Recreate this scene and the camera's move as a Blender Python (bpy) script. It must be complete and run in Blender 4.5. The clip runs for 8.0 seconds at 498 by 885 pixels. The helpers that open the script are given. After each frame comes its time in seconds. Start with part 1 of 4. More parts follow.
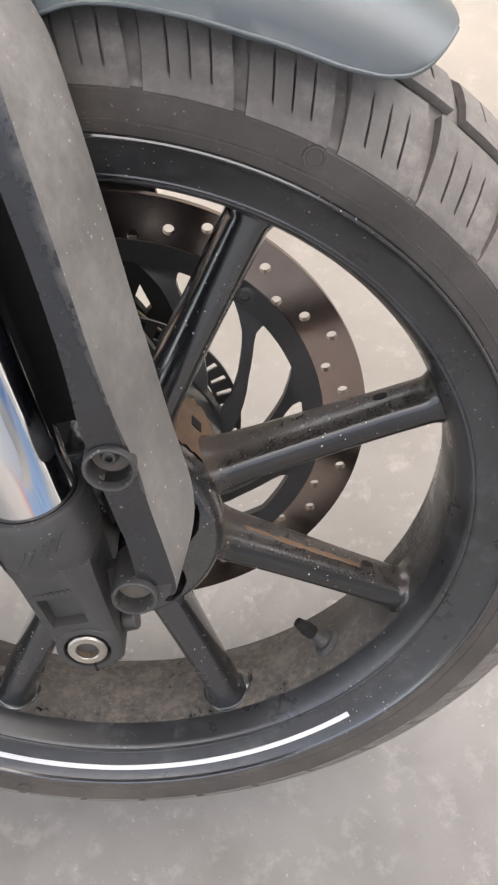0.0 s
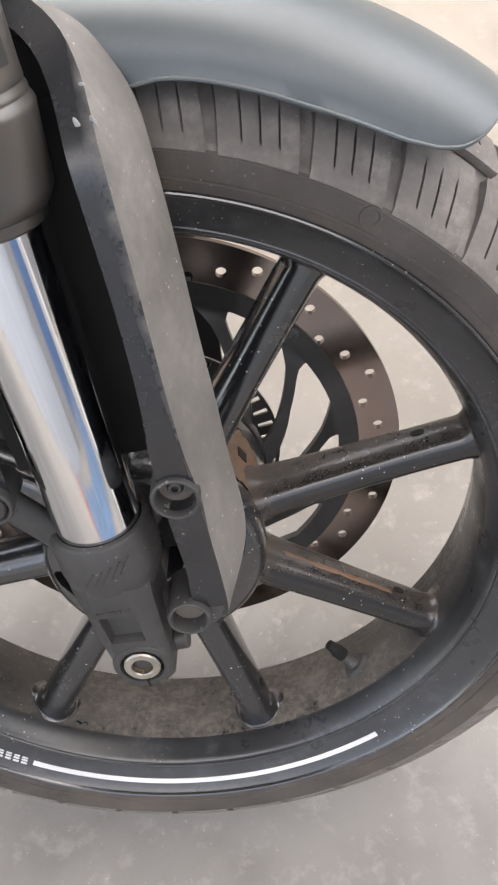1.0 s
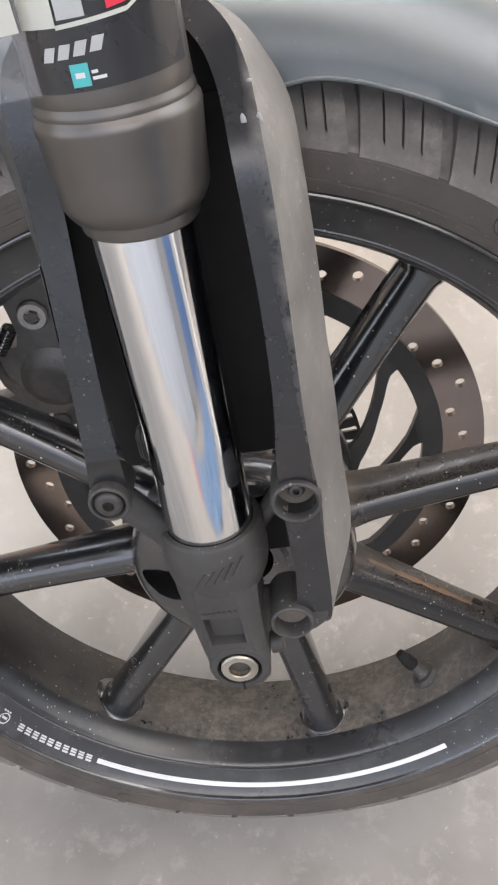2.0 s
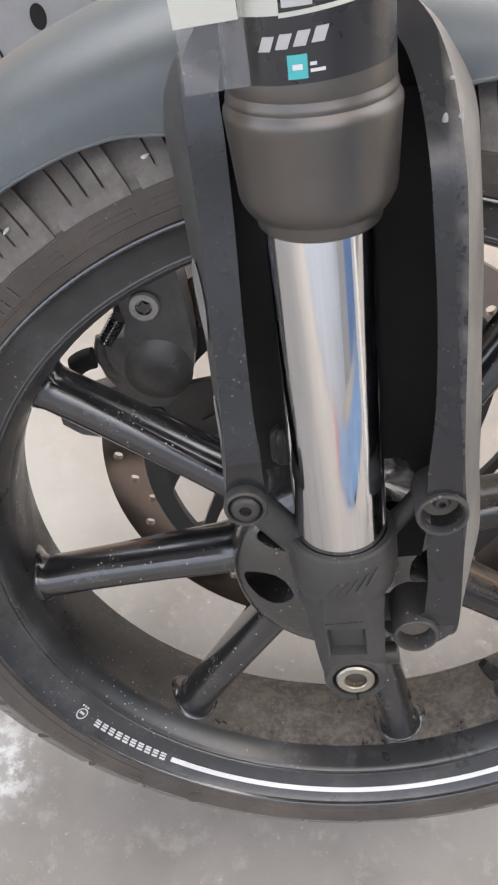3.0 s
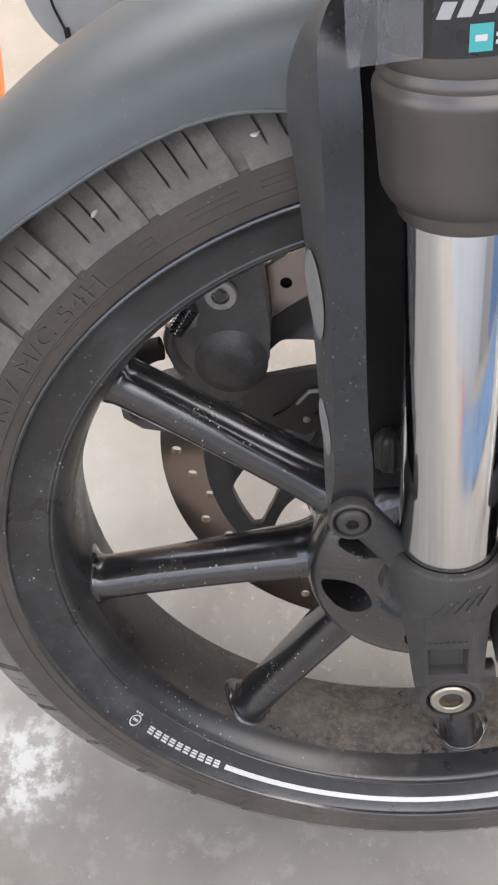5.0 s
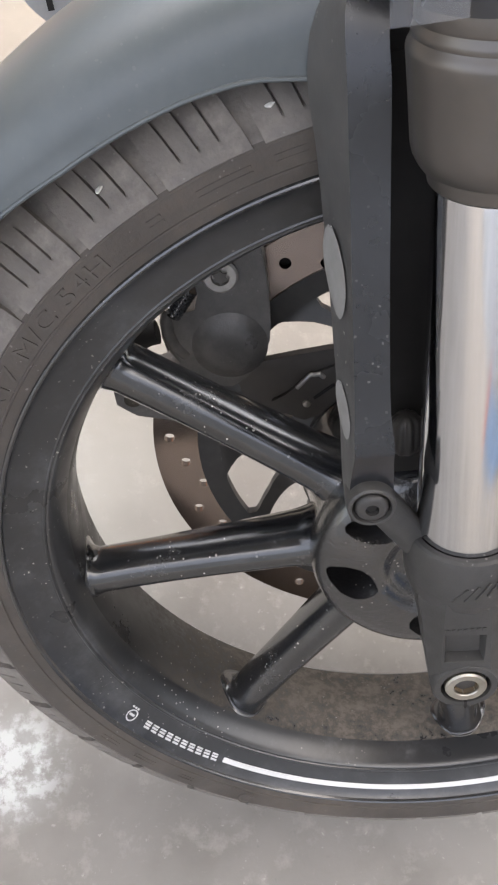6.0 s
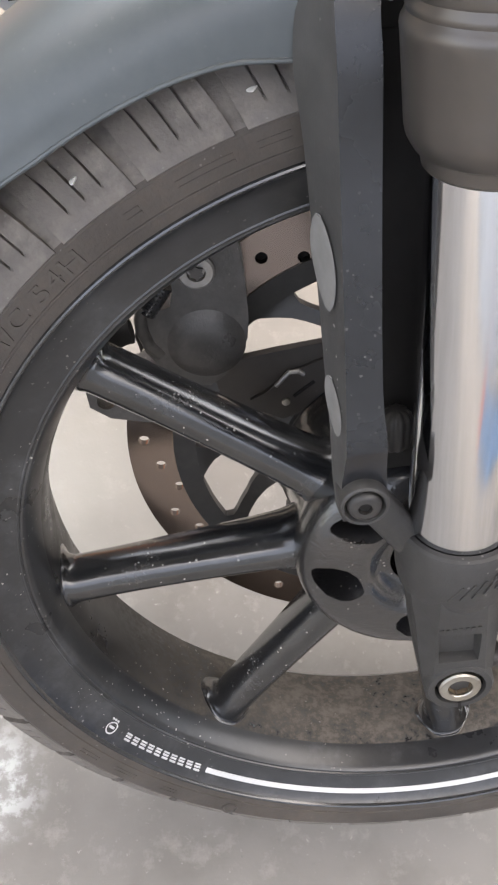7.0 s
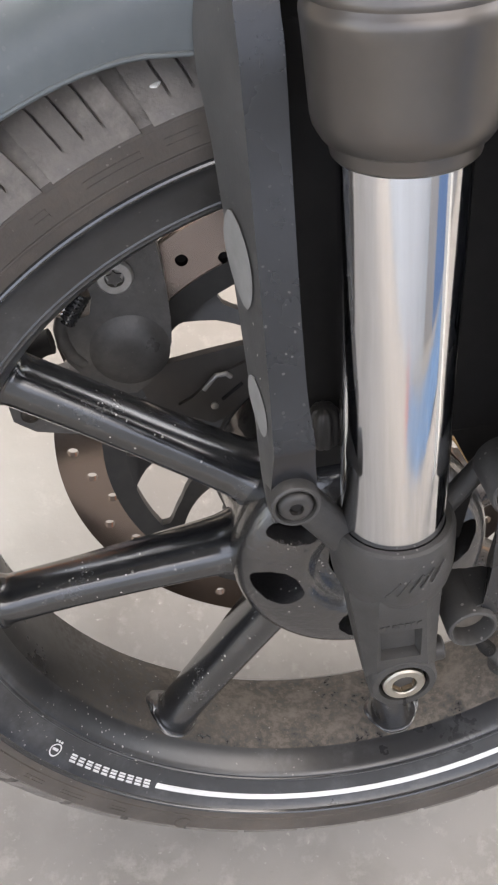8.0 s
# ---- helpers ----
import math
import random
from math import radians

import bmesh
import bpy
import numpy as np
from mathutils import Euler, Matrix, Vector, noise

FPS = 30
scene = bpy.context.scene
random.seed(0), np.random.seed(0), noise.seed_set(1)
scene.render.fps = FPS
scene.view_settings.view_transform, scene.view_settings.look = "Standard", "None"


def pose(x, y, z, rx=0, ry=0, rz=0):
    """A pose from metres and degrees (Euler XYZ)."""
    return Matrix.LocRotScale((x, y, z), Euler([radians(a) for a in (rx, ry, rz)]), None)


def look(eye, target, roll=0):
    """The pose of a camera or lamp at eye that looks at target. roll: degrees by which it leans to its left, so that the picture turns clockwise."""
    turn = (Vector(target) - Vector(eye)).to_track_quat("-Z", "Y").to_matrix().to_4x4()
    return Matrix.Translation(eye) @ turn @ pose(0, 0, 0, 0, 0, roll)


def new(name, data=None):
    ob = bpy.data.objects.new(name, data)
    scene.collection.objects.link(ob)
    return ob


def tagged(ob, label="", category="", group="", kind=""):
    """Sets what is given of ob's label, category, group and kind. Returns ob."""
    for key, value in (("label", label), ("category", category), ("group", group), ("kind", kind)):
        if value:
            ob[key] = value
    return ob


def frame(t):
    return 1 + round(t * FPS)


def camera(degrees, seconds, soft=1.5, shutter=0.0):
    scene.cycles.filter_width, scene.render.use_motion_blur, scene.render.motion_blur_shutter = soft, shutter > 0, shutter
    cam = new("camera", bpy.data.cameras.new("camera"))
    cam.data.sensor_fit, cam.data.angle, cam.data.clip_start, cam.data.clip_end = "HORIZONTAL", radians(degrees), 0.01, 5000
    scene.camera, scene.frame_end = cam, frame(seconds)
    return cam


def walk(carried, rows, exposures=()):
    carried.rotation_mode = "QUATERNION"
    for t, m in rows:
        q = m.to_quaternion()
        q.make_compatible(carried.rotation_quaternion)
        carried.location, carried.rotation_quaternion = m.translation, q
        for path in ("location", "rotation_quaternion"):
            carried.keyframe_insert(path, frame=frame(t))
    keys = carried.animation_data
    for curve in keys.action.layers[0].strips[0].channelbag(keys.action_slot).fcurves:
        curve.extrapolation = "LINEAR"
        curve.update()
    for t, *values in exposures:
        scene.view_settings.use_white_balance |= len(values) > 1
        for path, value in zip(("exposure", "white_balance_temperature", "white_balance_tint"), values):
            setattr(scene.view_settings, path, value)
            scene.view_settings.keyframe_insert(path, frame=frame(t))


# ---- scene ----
cam = camera(30.11, 8.0, soft=2.2)

# The wheel's own frame: x forward along the wheel, y along the axle away from the camera, z up in the wheel's plane.
# The bars are locked to the left on the side stand, so wheel and fork lean; BIKE takes that frame into the world.
UP = Vector((0.18659, -0.59220, 1.0)).normalized()
AHEAD = (Vector((1, 0, 0)) - UP.x * UP).normalized()
SIDE = UP.cross(AHEAD)
BIKE = Matrix(((*AHEAD, 0.0), (*SIDE, 0.0), (*UP, 0.2610), (0, 0, 0, 1)))

PATH = [
    (0, (0.1543, -0.4202, 0.3318), (0.0799, 0.0559, -0.0257), -16.93),
    (0.5, (0.1489, -0.4359, 0.3499), (0.0736, 0.0441, -0.0021), -16.13),
    (1, (0.1370, -0.4418, 0.3610), (0.0618, 0.0422, 0.0145), -15.72),
    (1.5, (0.1148, -0.4414, 0.3661), (0.0379, 0.0447, 0.0229), -14.67),
    (2, (0.0823, -0.4398, 0.3700), (0.0068, 0.0458, 0.0257), -13.38),
    (2.2, (0.0661, -0.4381, 0.3729), (-0.0081, 0.0456, 0.0257), -12.97),
    (3.3, (0.0072, -0.4204, 0.3827), (-0.0678, 0.0587, 0.0293), -10.34),
    (3.5, (0.0035, -0.4186, 0.3838), (-0.0724, 0.0597, 0.0296), -10.13),
    (4, (-0.0121, -0.4119, 0.3816), (-0.0880, 0.0654, 0.0260), -10.10),
    (4.5, (-0.0239, -0.4018, 0.3842), (-0.1003, 0.0723, 0.0244), -10.19),
    (5, (-0.0344, -0.3920, 0.3781), (-0.1033, 0.0782, 0.0119), -9.91),
    (6.5, (-0.0663, -0.3782, 0.3684), (-0.0978, 0.0869, -0.0094), -8.65),
    (7, (-0.0696, -0.3715, 0.3628), (-0.0872, 0.0946, -0.0146), -8.36),
    (7.5, (-0.0652, -0.3647, 0.3591), (-0.0615, 0.1013, -0.0188), -8.16),
    (8, (-0.0632, -0.3661, 0.3557), (-0.0439, 0.0991, -0.0227), -8.65),
]
walk(cam, [(t, BIKE @ look(eye, target, roll)) for t, eye, target, roll in PATH], [(0.0, 2.88, 7600, 11), (4.5, 2.78, 7600, 11), (8.0, 2.95, 7700, 11)])

# ---- light: overcast daylight around an unseen, added porch that is open behind the bike ----
world = bpy.data.worlds.new("world")
scene.world = world
world.use_nodes = True
wn, wl = world.node_tree.nodes, world.node_tree.links
sky = wn.new("ShaderNodeTexSky")
sky.sky_type, sky.sun_disc = "NISHITA", False
sky.sun_elevation, sky.sun_rotation = radians(76), radians(10)
sky.air_density, sky.dust_density, sky.ozone_density = 0.9, 3.0, 1.0
cloud = wn.new("ShaderNodeHueSaturation")
cloud.inputs["Saturation"].default_value = 0.70
wl.new(sky.outputs["Color"], cloud.inputs["Color"])
wl.new(cloud.outputs["Color"], wn["Background"].inputs["Color"])
wn["Background"].inputs["Strength"].default_value = 0.15
sun = new("sun", bpy.data.lights.new("sun", "SUN"))
sun.data.energy, sun.data.angle, sun.data.color = 0.7, radians(110), (1.0, 0.98, 0.95)
sun.matrix_world = look((0.5, 0.9, 3.0), (0, 0, 0))


# ---- materials ----
def material(name, colour, rough=0.5, metal=0.0, vary=0.25, grain=60.0, dust=0.0, dust_colour=(0.30, 0.27, 0.23), speck=0.0,
             bump=0.0, bump_scale=400.0, bump_depth=0.0006, rough_vary=0.15, coat=0.0, stretch=(1, 1, 1), settle=(), smear=0.0, smear_colour=(0.24, 0.235, 0.225)):
    """A surface with large and small variation, a film of dust, light specks and fine relief."""
    m = bpy.data.materials.new(name)
    m.use_nodes = True
    n, l = m.node_tree.nodes, m.node_tree.links
    b = n["Principled BSDF"]
    co = n.new("ShaderNodeTexCoord")
    mp = n.new("ShaderNodeMapping")
    mp.inputs["Scale"].default_value = stretch
    l.new(co.outputs["Object"], mp.inputs["Vector"])

    def tex(scale, detail=4.0, r=0.6):
        t = n.new("ShaderNodeTexNoise")
        t.inputs["Scale"].default_value, t.inputs["Detail"].default_value, t.inputs["Roughness"].default_value = scale, detail, r
        l.new(mp.outputs["Vector"], t.inputs["Vector"])
        return t.outputs["Fac"]

    def ramp(fac, lo, hi, a=0.0, z=1.0):
        r = n.new("ShaderNodeMapRange")
        for key, v in (("From Min", lo), ("From Max", hi), ("To Min", a), ("To Max", z)):
            r.inputs[key].default_value = v
        l.new(fac, r.inputs["Value"])
        return r.outputs["Result"]

    def mix(fac, a, c):
        x = n.new("ShaderNodeMix")
        x.data_type = "RGBA"
        if isinstance(fac, float):
            x.inputs[0].default_value = fac
        else:
            l.new(fac, x.inputs[0])
        for k, v in ((6, a), (7, c)):
            if isinstance(v, tuple):
                x.inputs[k].default_value = (*v[:3], 1)
            else:
                l.new(v, x.inputs[k])
        return x.outputs[2]

    dark = tuple(c * (1 - vary) for c in colour)
    light = tuple(min(1, c * (1 + vary)) for c in colour)
    col = mix(ramp(tex(grain * 0.15), 0.3, 0.7), dark, light)
    col = mix(ramp(tex(grain), 0.35, 0.65, 0.0, 0.35), col, light)
    rg = ramp(tex(grain * 0.4), 0.3, 0.7, max(0.02, rough - rough_vary), min(1, rough + rough_vary))
    if dust:
        d = n.new("ShaderNodeMath")
        d.operation = "MULTIPLY"
        l.new(ramp(tex(14.0, 6.0, 0.65), 0.35, 0.75, 0.15, 1.0), d.inputs[0])
        l.new(ramp(tex(170.0, 3.0), 0.25, 0.75, 0.3 * dust, dust), d.inputs[1])
        col = mix(d.outputs[0], col, dust_colour)
        rr = n.new("ShaderNodeMath")
        rr.operation, rr.use_clamp = "ADD", True
        l.new(rg, rr.inputs[0])
        l.new(ramp(d.outputs[0], 0.0, 1.0, 0.0, 0.6), rr.inputs[1])
        rg = rr.outputs[0]
    if smear:
        # cloudy dried smears, broken up by a finer grain
        d = n.new("ShaderNodeMath")
        d.operation = "MULTIPLY"
        l.new(ramp(tex(38.0, 9.0, 0.70), 0.52, 0.70, 0.0, smear), d.inputs[0])
        l.new(ramp(tex(240.0, 4.0, 0.7), 0.30, 0.70, 0.35, 1.0), d.inputs[1])
        col = mix(d.outputs[0], col, smear_colour)
        rr = n.new("ShaderNodeMath")
        rr.operation, rr.use_clamp = "ADD", True
        l.new(rg, rr.inputs[0])
        l.new(d.outputs[0], rr.inputs[1])
        rg = rr.outputs[0]
    if speck:
        v = n.new("ShaderNodeTexVoronoi")
        v.inputs["Scale"].default_value = 520.0
        l.new(mp.outputs["Vector"], v.inputs["Vector"])
        pick = n.new("ShaderNodeSeparateColor")
        l.new(v.outputs["Color"], pick.inputs["Color"])
        size = n.new("ShaderNodeMath")
        size.operation = "MULTIPLY"
        l.new(ramp(pick.outputs["Red"], 0.84, 1.0, 0.0, 0.36), size.inputs[0])
        l.new(ramp(tex(600.0, 2.0), 0.3, 0.7, 0.4, 1.4), size.inputs[1])
        hit = n.new("ShaderNodeMath")
        hit.operation = "LESS_THAN"
        l.new(v.outputs["Distance"], hit.inputs[0])
        l.new(size.outputs[0], hit.inputs[1])
        s = n.new("ShaderNodeMath")
        s.operation = "MULTIPLY"
        l.new(hit.outputs[0], s.inputs[0])
        l.new(ramp(tex(11.0, 3.0), 0.46, 0.66, 0.0, speck), s.inputs[1])
        col = mix(s.outputs[0], col, (0.42, 0.40, 0.37))
    for axis, lo, hi, much, tint, scale in settle:
        # dirt that has settled along one side or at one end of the piece
        xyz = n.new("ShaderNodeSeparateXYZ")
        l.new(co.outputs["Object"], xyz.inputs[0])
        where = n.new("ShaderNodeMath")
        where.operation, where.use_clamp = "MULTIPLY", True
        l.new(ramp(xyz.outputs[axis], lo, hi), where.inputs[0])
        l.new(ramp(tex(scale, 6.0, 0.7), 0.40, 0.68, 0.0, much), where.inputs[1])
        col = mix(where.outputs[0], col, tint)
        dull = n.new("ShaderNodeMath")
        dull.operation, dull.use_clamp = "ADD", True
        l.new(rg, dull.inputs[0])
        l.new(where.outputs[0], dull.inputs[1])
        rg = dull.outputs[0]
    l.new(col, b.inputs["Base Color"])
    l.new(rg, b.inputs["Roughness"])
    b.inputs["Metallic"].default_value = metal
    b.inputs["Coat Weight"].default_value = coat
    b.inputs["Coat Roughness"].default_value = min(0.4, rough)
    if bump:
        bp = n.new("ShaderNodeBump")
        bp.inputs["Strength"].default_value, bp.inputs["Distance"].default_value = bump, bump_depth
        l.new(tex(bump_scale, 3.0), bp.inputs["Height"])
        l.new(bp.outputs["Normal"], b.inputs["Normal"])
    return m


def concrete_material():
    """Trowelled concrete: cloudy grey, pale lime splashes, dark pits."""
    m = material("concrete", (0.156, 0.148, 0.137), rough=0.75, vary=0.16, grain=22.0, bump=0.35, bump_scale=160.0)
    n, l = m.node_tree.nodes, m.node_tree.links
    b = n["Principled BSDF"]
    base = b.inputs["Base Color"].links[0].from_socket
    co = n.new("ShaderNodeTexCoord")

    def noise_at(scale, detail=5.0, r=0.6):
        t = n.new("ShaderNodeTexNoise")
        t.inputs["Scale"].default_value, t.inputs["Detail"].default_value, t.inputs["Roughness"].default_value = scale, detail, r
        l.new(co.outputs["Object"], t.inputs["Vector"])
        return t.outputs["Fac"]

    def math_node(op, a, c):
        x = n.new("ShaderNodeMath")
        x.operation, x.use_clamp = op, True
        for k, v in ((0, a), (1, c)):
            if isinstance(v, float):
                x.inputs[k].default_value = v
            else:
                l.new(v, x.inputs[k])
        return x.outputs[0]

    def ranged(v, lo, hi, a=0.0, z=1.0):
        r = n.new("ShaderNodeMapRange")
        for key, q in (("From Min", lo), ("From Max", hi), ("To Min", a), ("To Max", z)):
            r.inputs[key].default_value = q
        l.new(v, r.inputs["Value"])
        return r.outputs["Result"]

    def over(fac, below, colour):
        x = n.new("ShaderNodeMix")
        x.data_type = "RGBA"
        l.new(fac, x.inputs[0])
        l.new(below, x.inputs[6])
        x.inputs[7].default_value = (*colour, 1)
        return x.outputs[2]

    col = over(ranged(noise_at(9.0, 6.0, 0.65), 0.46, 0.62, 0.0, 0.75), base, (0.140, 0.132, 0.121))
    col = over(ranged(noise_at(38.0, 6.0, 0.7), 0.54, 0.68, 0.0, 0.48), col, (0.265, 0.252, 0.232))
    col = over(ranged(noise_at(150.0, 3.0, 0.6), 0.65, 0.74, 0.0, 0.45), col, (0.36, 0.345, 0.32))
    col = over(ranged(noise_at(85.0, 4.0, 0.7), 0.66, 0.71, 0.0, 0.7), col, (0.14, 0.132, 0.125))
    # lighter tan towards the back: the floor's brighter, warmer light put into its colour
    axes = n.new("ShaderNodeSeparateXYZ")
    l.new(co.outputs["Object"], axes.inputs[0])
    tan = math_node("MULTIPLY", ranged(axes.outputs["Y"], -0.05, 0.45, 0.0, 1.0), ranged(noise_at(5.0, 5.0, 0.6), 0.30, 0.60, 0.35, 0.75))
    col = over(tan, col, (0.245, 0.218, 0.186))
    # a paler, whiter patch on one side of the wheel
    pale = n.new("ShaderNodeVectorMath")
    pale.operation = "DISTANCE"
    l.new(co.outputs["Object"], pale.inputs[0])
    pale.inputs[1].default_value = (-0.34, 0.13, 0.0)
    film = math_node("MULTIPLY", ranged(pale.outputs["Value"], 0.06, 0.24, 1.0, 0.0), ranged(noise_at(7.0, 5.0, 0.6), 0.30, 0.60, 0.5, 0.9))
    col = over(film, col, (0.325, 0.320, 0.300))
    # a splash of lime wash on the slab
    d = n.new("ShaderNodeVectorMath")
    d.operation = "DISTANCE"
    l.new(co.outputs["Object"], d.inputs[0])
    d.inputs[1].default_value = SPLASH
    near = ranged(d.outputs["Value"], 0.022, 0.050, 1.0, 0.0)
    veil = math_node("MULTIPLY", near, ranged(noise_at(14.0, 5.0, 0.6), 0.40, 0.60, 0.0, 0.6))
    col = over(veil, col, (0.30, 0.31, 0.305))
    blot = ranged(noise_at(52.0, 6.0, 0.66), 0.47, 0.57)
    col = over(math_node("MULTIPLY", near, blot), col, (0.37, 0.382, 0.378))
    l.new(col, b.inputs["Base Color"])
    return m


SPLASH = Vector((-0.277, -0.112, 0.0))
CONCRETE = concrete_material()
PLASTER = material("plaster", (0.55, 0.53, 0.49), rough=0.85, vary=0.08, grain=6.0, bump=0.2, bump_scale=120.0)
# bluish so that the unseen front wall tints reflections as sky would
COOL_PLASTER = material("cool_plaster", (0.27, 0.295, 0.325), rough=0.85, vary=0.08, grain=6.0, bump=0.2, bump_scale=120.0)
ROOF = material("roof_sheet", (0.22, 0.215, 0.21), rough=0.7, vary=0.1, grain=6.0, dust=0.1)
RUBBER = material("tyre_rubber", (0.036, 0.032, 0.029), rough=0.55, vary=0.4, grain=60.0, dust=0.78, dust_colour=(0.106, 0.087, 0.072), speck=0.35, bump=0.3, bump_scale=700.0, smear=0.35, smear_colour=(0.165, 0.145, 0.128))
TREAD = material("tread_rubber", (0.075, 0.068, 0.062), rough=0.52, vary=0.45, grain=120.0, dust=0.88, dust_colour=(0.28, 0.25, 0.225), speck=0.6, bump=0.4, bump_scale=500.0, smear=0.6, smear_colour=(0.36, 0.33, 0.30))
RIM_BLACK = material("rim_paint", (0.014, 0.015, 0.017), rough=0.16, vary=0.3, grain=50.0, dust=0.06, dust_colour=(0.22, 0.21, 0.20), speck=0.6, rough_vary=0.06, coat=1.0)
RIM_DUSTY = material("rim_paint_dusty", (0.0095, 0.0101, 0.0115), rough=0.30, vary=0.3, grain=50.0, dust=0.14, dust_colour=(0.150, 0.155, 0.165), speck=0.9, rough_vary=0.08, coat=0.45, bump=0.08, bump_scale=260.0, smear=0.32, smear_colour=(0.150, 0.155, 0.160))
HUB_PAINT = material("hub_paint", (0.013, 0.013, 0.014), rough=0.14, vary=0.25, grain=60.0, dust=0.05, dust_colour=(0.17, 0.16, 0.145), speck=0.8, rough_vary=0.05, coat=1.0, bump=1.0, bump_scale=300.0, bump_depth=0.0011, smear=0.16, smear_colour=(0.17, 0.16, 0.145))
SPOKE_RUST = material("rim_paint_rusty", (0.008, 0.0082, 0.009), rough=0.15, rough_vary=0.05, vary=0.3, grain=50.0, dust=0.03, dust_colour=(0.19, 0.14, 0.10), speck=1.0, coat=0.25, smear=0.10, smear_colour=(0.16, 0.13, 0.105), bump=0.12, bump_scale=260.0,
                      settle=(("Z", 0.0060, 0.0118, 0.55, (0.075, 0.056, 0.044), 950.0), ("Z", 0.0080, 0.0122, 0.40, (0.11, 0.088, 0.068), 140.0), ("X", 0.078, 0.055, 0.9, (0.15, 0.092, 0.055), 330.0)))
RIM_WELL = material("rim_well_dirty", (0.0100, 0.0104, 0.0115), rough=0.32, vary=0.35, grain=60.0, dust=0.14, dust_colour=(0.15, 0.14, 0.13), speck=0.8, smear=0.25, settle=(("Z", -0.070, -0.195, 1.5, (0.105, 0.092, 0.078), 230.0), ("Z", -0.090, -0.195, 1.0, (0.135, 0.118, 0.100), 48.0)))
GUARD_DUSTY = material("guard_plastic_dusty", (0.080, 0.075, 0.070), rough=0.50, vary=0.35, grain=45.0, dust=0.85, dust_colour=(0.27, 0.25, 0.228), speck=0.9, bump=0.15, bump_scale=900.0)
# paler copy of the guard plastic: the rear arm's lit flank painted lighter
GUARD_LIT = material("guard_plastic_lit", (0.036, 0.036, 0.036), rough=0.42, vary=0.3, grain=60.0, dust=0.45, dust_colour=(0.145, 0.142, 0.138), speck=0.8, bump=0.1, bump_scale=900.0)
CAST = material("cast_alloy_dark", (0.027, 0.0265, 0.026), rough=0.55, vary=0.25, grain=80.0, dust=0.17, dust_colour=(0.15, 0.138, 0.125), speck=0.5, bump=0.3, bump_scale=900.0)
BRACKET = material("bracket_paint", (0.026, 0.023, 0.021), rough=0.5, vary=0.4, grain=70.0, dust=0.4, dust_colour=(0.12, 0.10, 0.085), speck=0.4)
CALIPER = material("caliper_paint", (0.026, 0.025, 0.025), rough=0.34, vary=0.5, grain=70.0, dust=0.55, dust_colour=(0.21, 0.195, 0.18), speck=1.0, bump=0.4, bump_scale=420.0)
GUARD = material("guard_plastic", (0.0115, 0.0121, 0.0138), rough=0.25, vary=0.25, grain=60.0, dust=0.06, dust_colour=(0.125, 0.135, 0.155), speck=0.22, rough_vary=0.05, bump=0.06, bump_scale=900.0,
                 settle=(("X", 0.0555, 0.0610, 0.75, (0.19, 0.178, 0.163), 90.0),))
BLACK = material("black_plastic", (0.011, 0.0106, 0.0106), rough=0.75, vary=0.3, grain=60.0, dust=0.03, rough_vary=0.1)
CHROME = material("chrome", (0.58, 0.592, 0.618), rough=0.10, metal=1.0, vary=0.16, grain=420.0, rough_vary=0.05, stretch=(1, 1, 0.02))
STEEL = material("disc_steel", (0.215, 0.175, 0.155), rough=0.22, metal=1.0, vary=0.15, grain=60.0, rough_vary=0.06)
CARRIER = material("disc_carrier", (0.012, 0.012, 0.0125), rough=0.45, vary=0.3, grain=60.0, dust=0.10)
SILVER = material("zinc_steel", (0.38, 0.36, 0.32), rough=0.40, metal=1.0, vary=0.2, grain=300.0)
GREY_STEEL = material("grey_steel", (0.30, 0.29, 0.28), rough=0.5, metal=0.8, vary=0.2, grain=250.0, dust=0.3)
FLANK_GLINT = material("flank_reflection", (0.19, 0.188, 0.184), rough=0.55, vary=0.2, grain=150.0)
LETTER_RUBBER = material("letter_rubber", (0.045, 0.039, 0.034), rough=0.6, vary=0.3, grain=120.0, dust=0.35, dust_colour=(0.15, 0.132, 0.115))
LIME = material("dried_lime", (0.82, 0.81, 0.78), rough=0.8, vary=0.06, grain=300.0)
SPOKE_BLACK = material("spoke_paint", (0.0060, 0.0066, 0.0078), rough=0.18, vary=0.3, grain=50.0, dust=0.07, dust_colour=(0.100, 0.108, 0.120), speck=0.8, rough_vary=0.06, coat=1.0, bump=0.26, bump_scale=200.0, smear=0.12)
STRAW = material("dry_straw", (0.42, 0.27, 0.13), rough=0.7, vary=0.2, grain=300.0)
TAN = material("socket_dust", (0.13, 0.095, 0.060), rough=0.9, vary=0.3, grain=400.0)
CUP_DUST = material("cup_dust", (0.11, 0.095, 0.080), rough=0.9, vary=0.35, grain=300.0)
BOLT_BLACK = material("black_bolt", (0.030, 0.029, 0.029), rough=0.38, metal=0.3, vary=0.25, grain=250.0, dust=0.25, dust_colour=(0.14, 0.13, 0.12))
DARK_STEEL = material("dark_steel", (0.042, 0.040, 0.039), rough=0.45, metal=0.25, vary=0.2, grain=200.0, dust=0.2, dust_colour=(0.20, 0.18, 0.16))
FENDER = material("mudguard_paint", (0.045, 0.057, 0.062), rough=0.46, metal=0.0, vary=0.08, grain=20.0, dust=0.12, dust_colour=(0.25, 0.265, 0.27), speck=0.05, rough_vary=0.04, coat=0.45)
TUBE = material("fork_tube_anodised", (0.105, 0.097, 0.091), rough=0.30, metal=0.75, vary=0.12, grain=60.0, dust=0.26, dust_colour=(0.19, 0.168, 0.15), rough_vary=0.08)
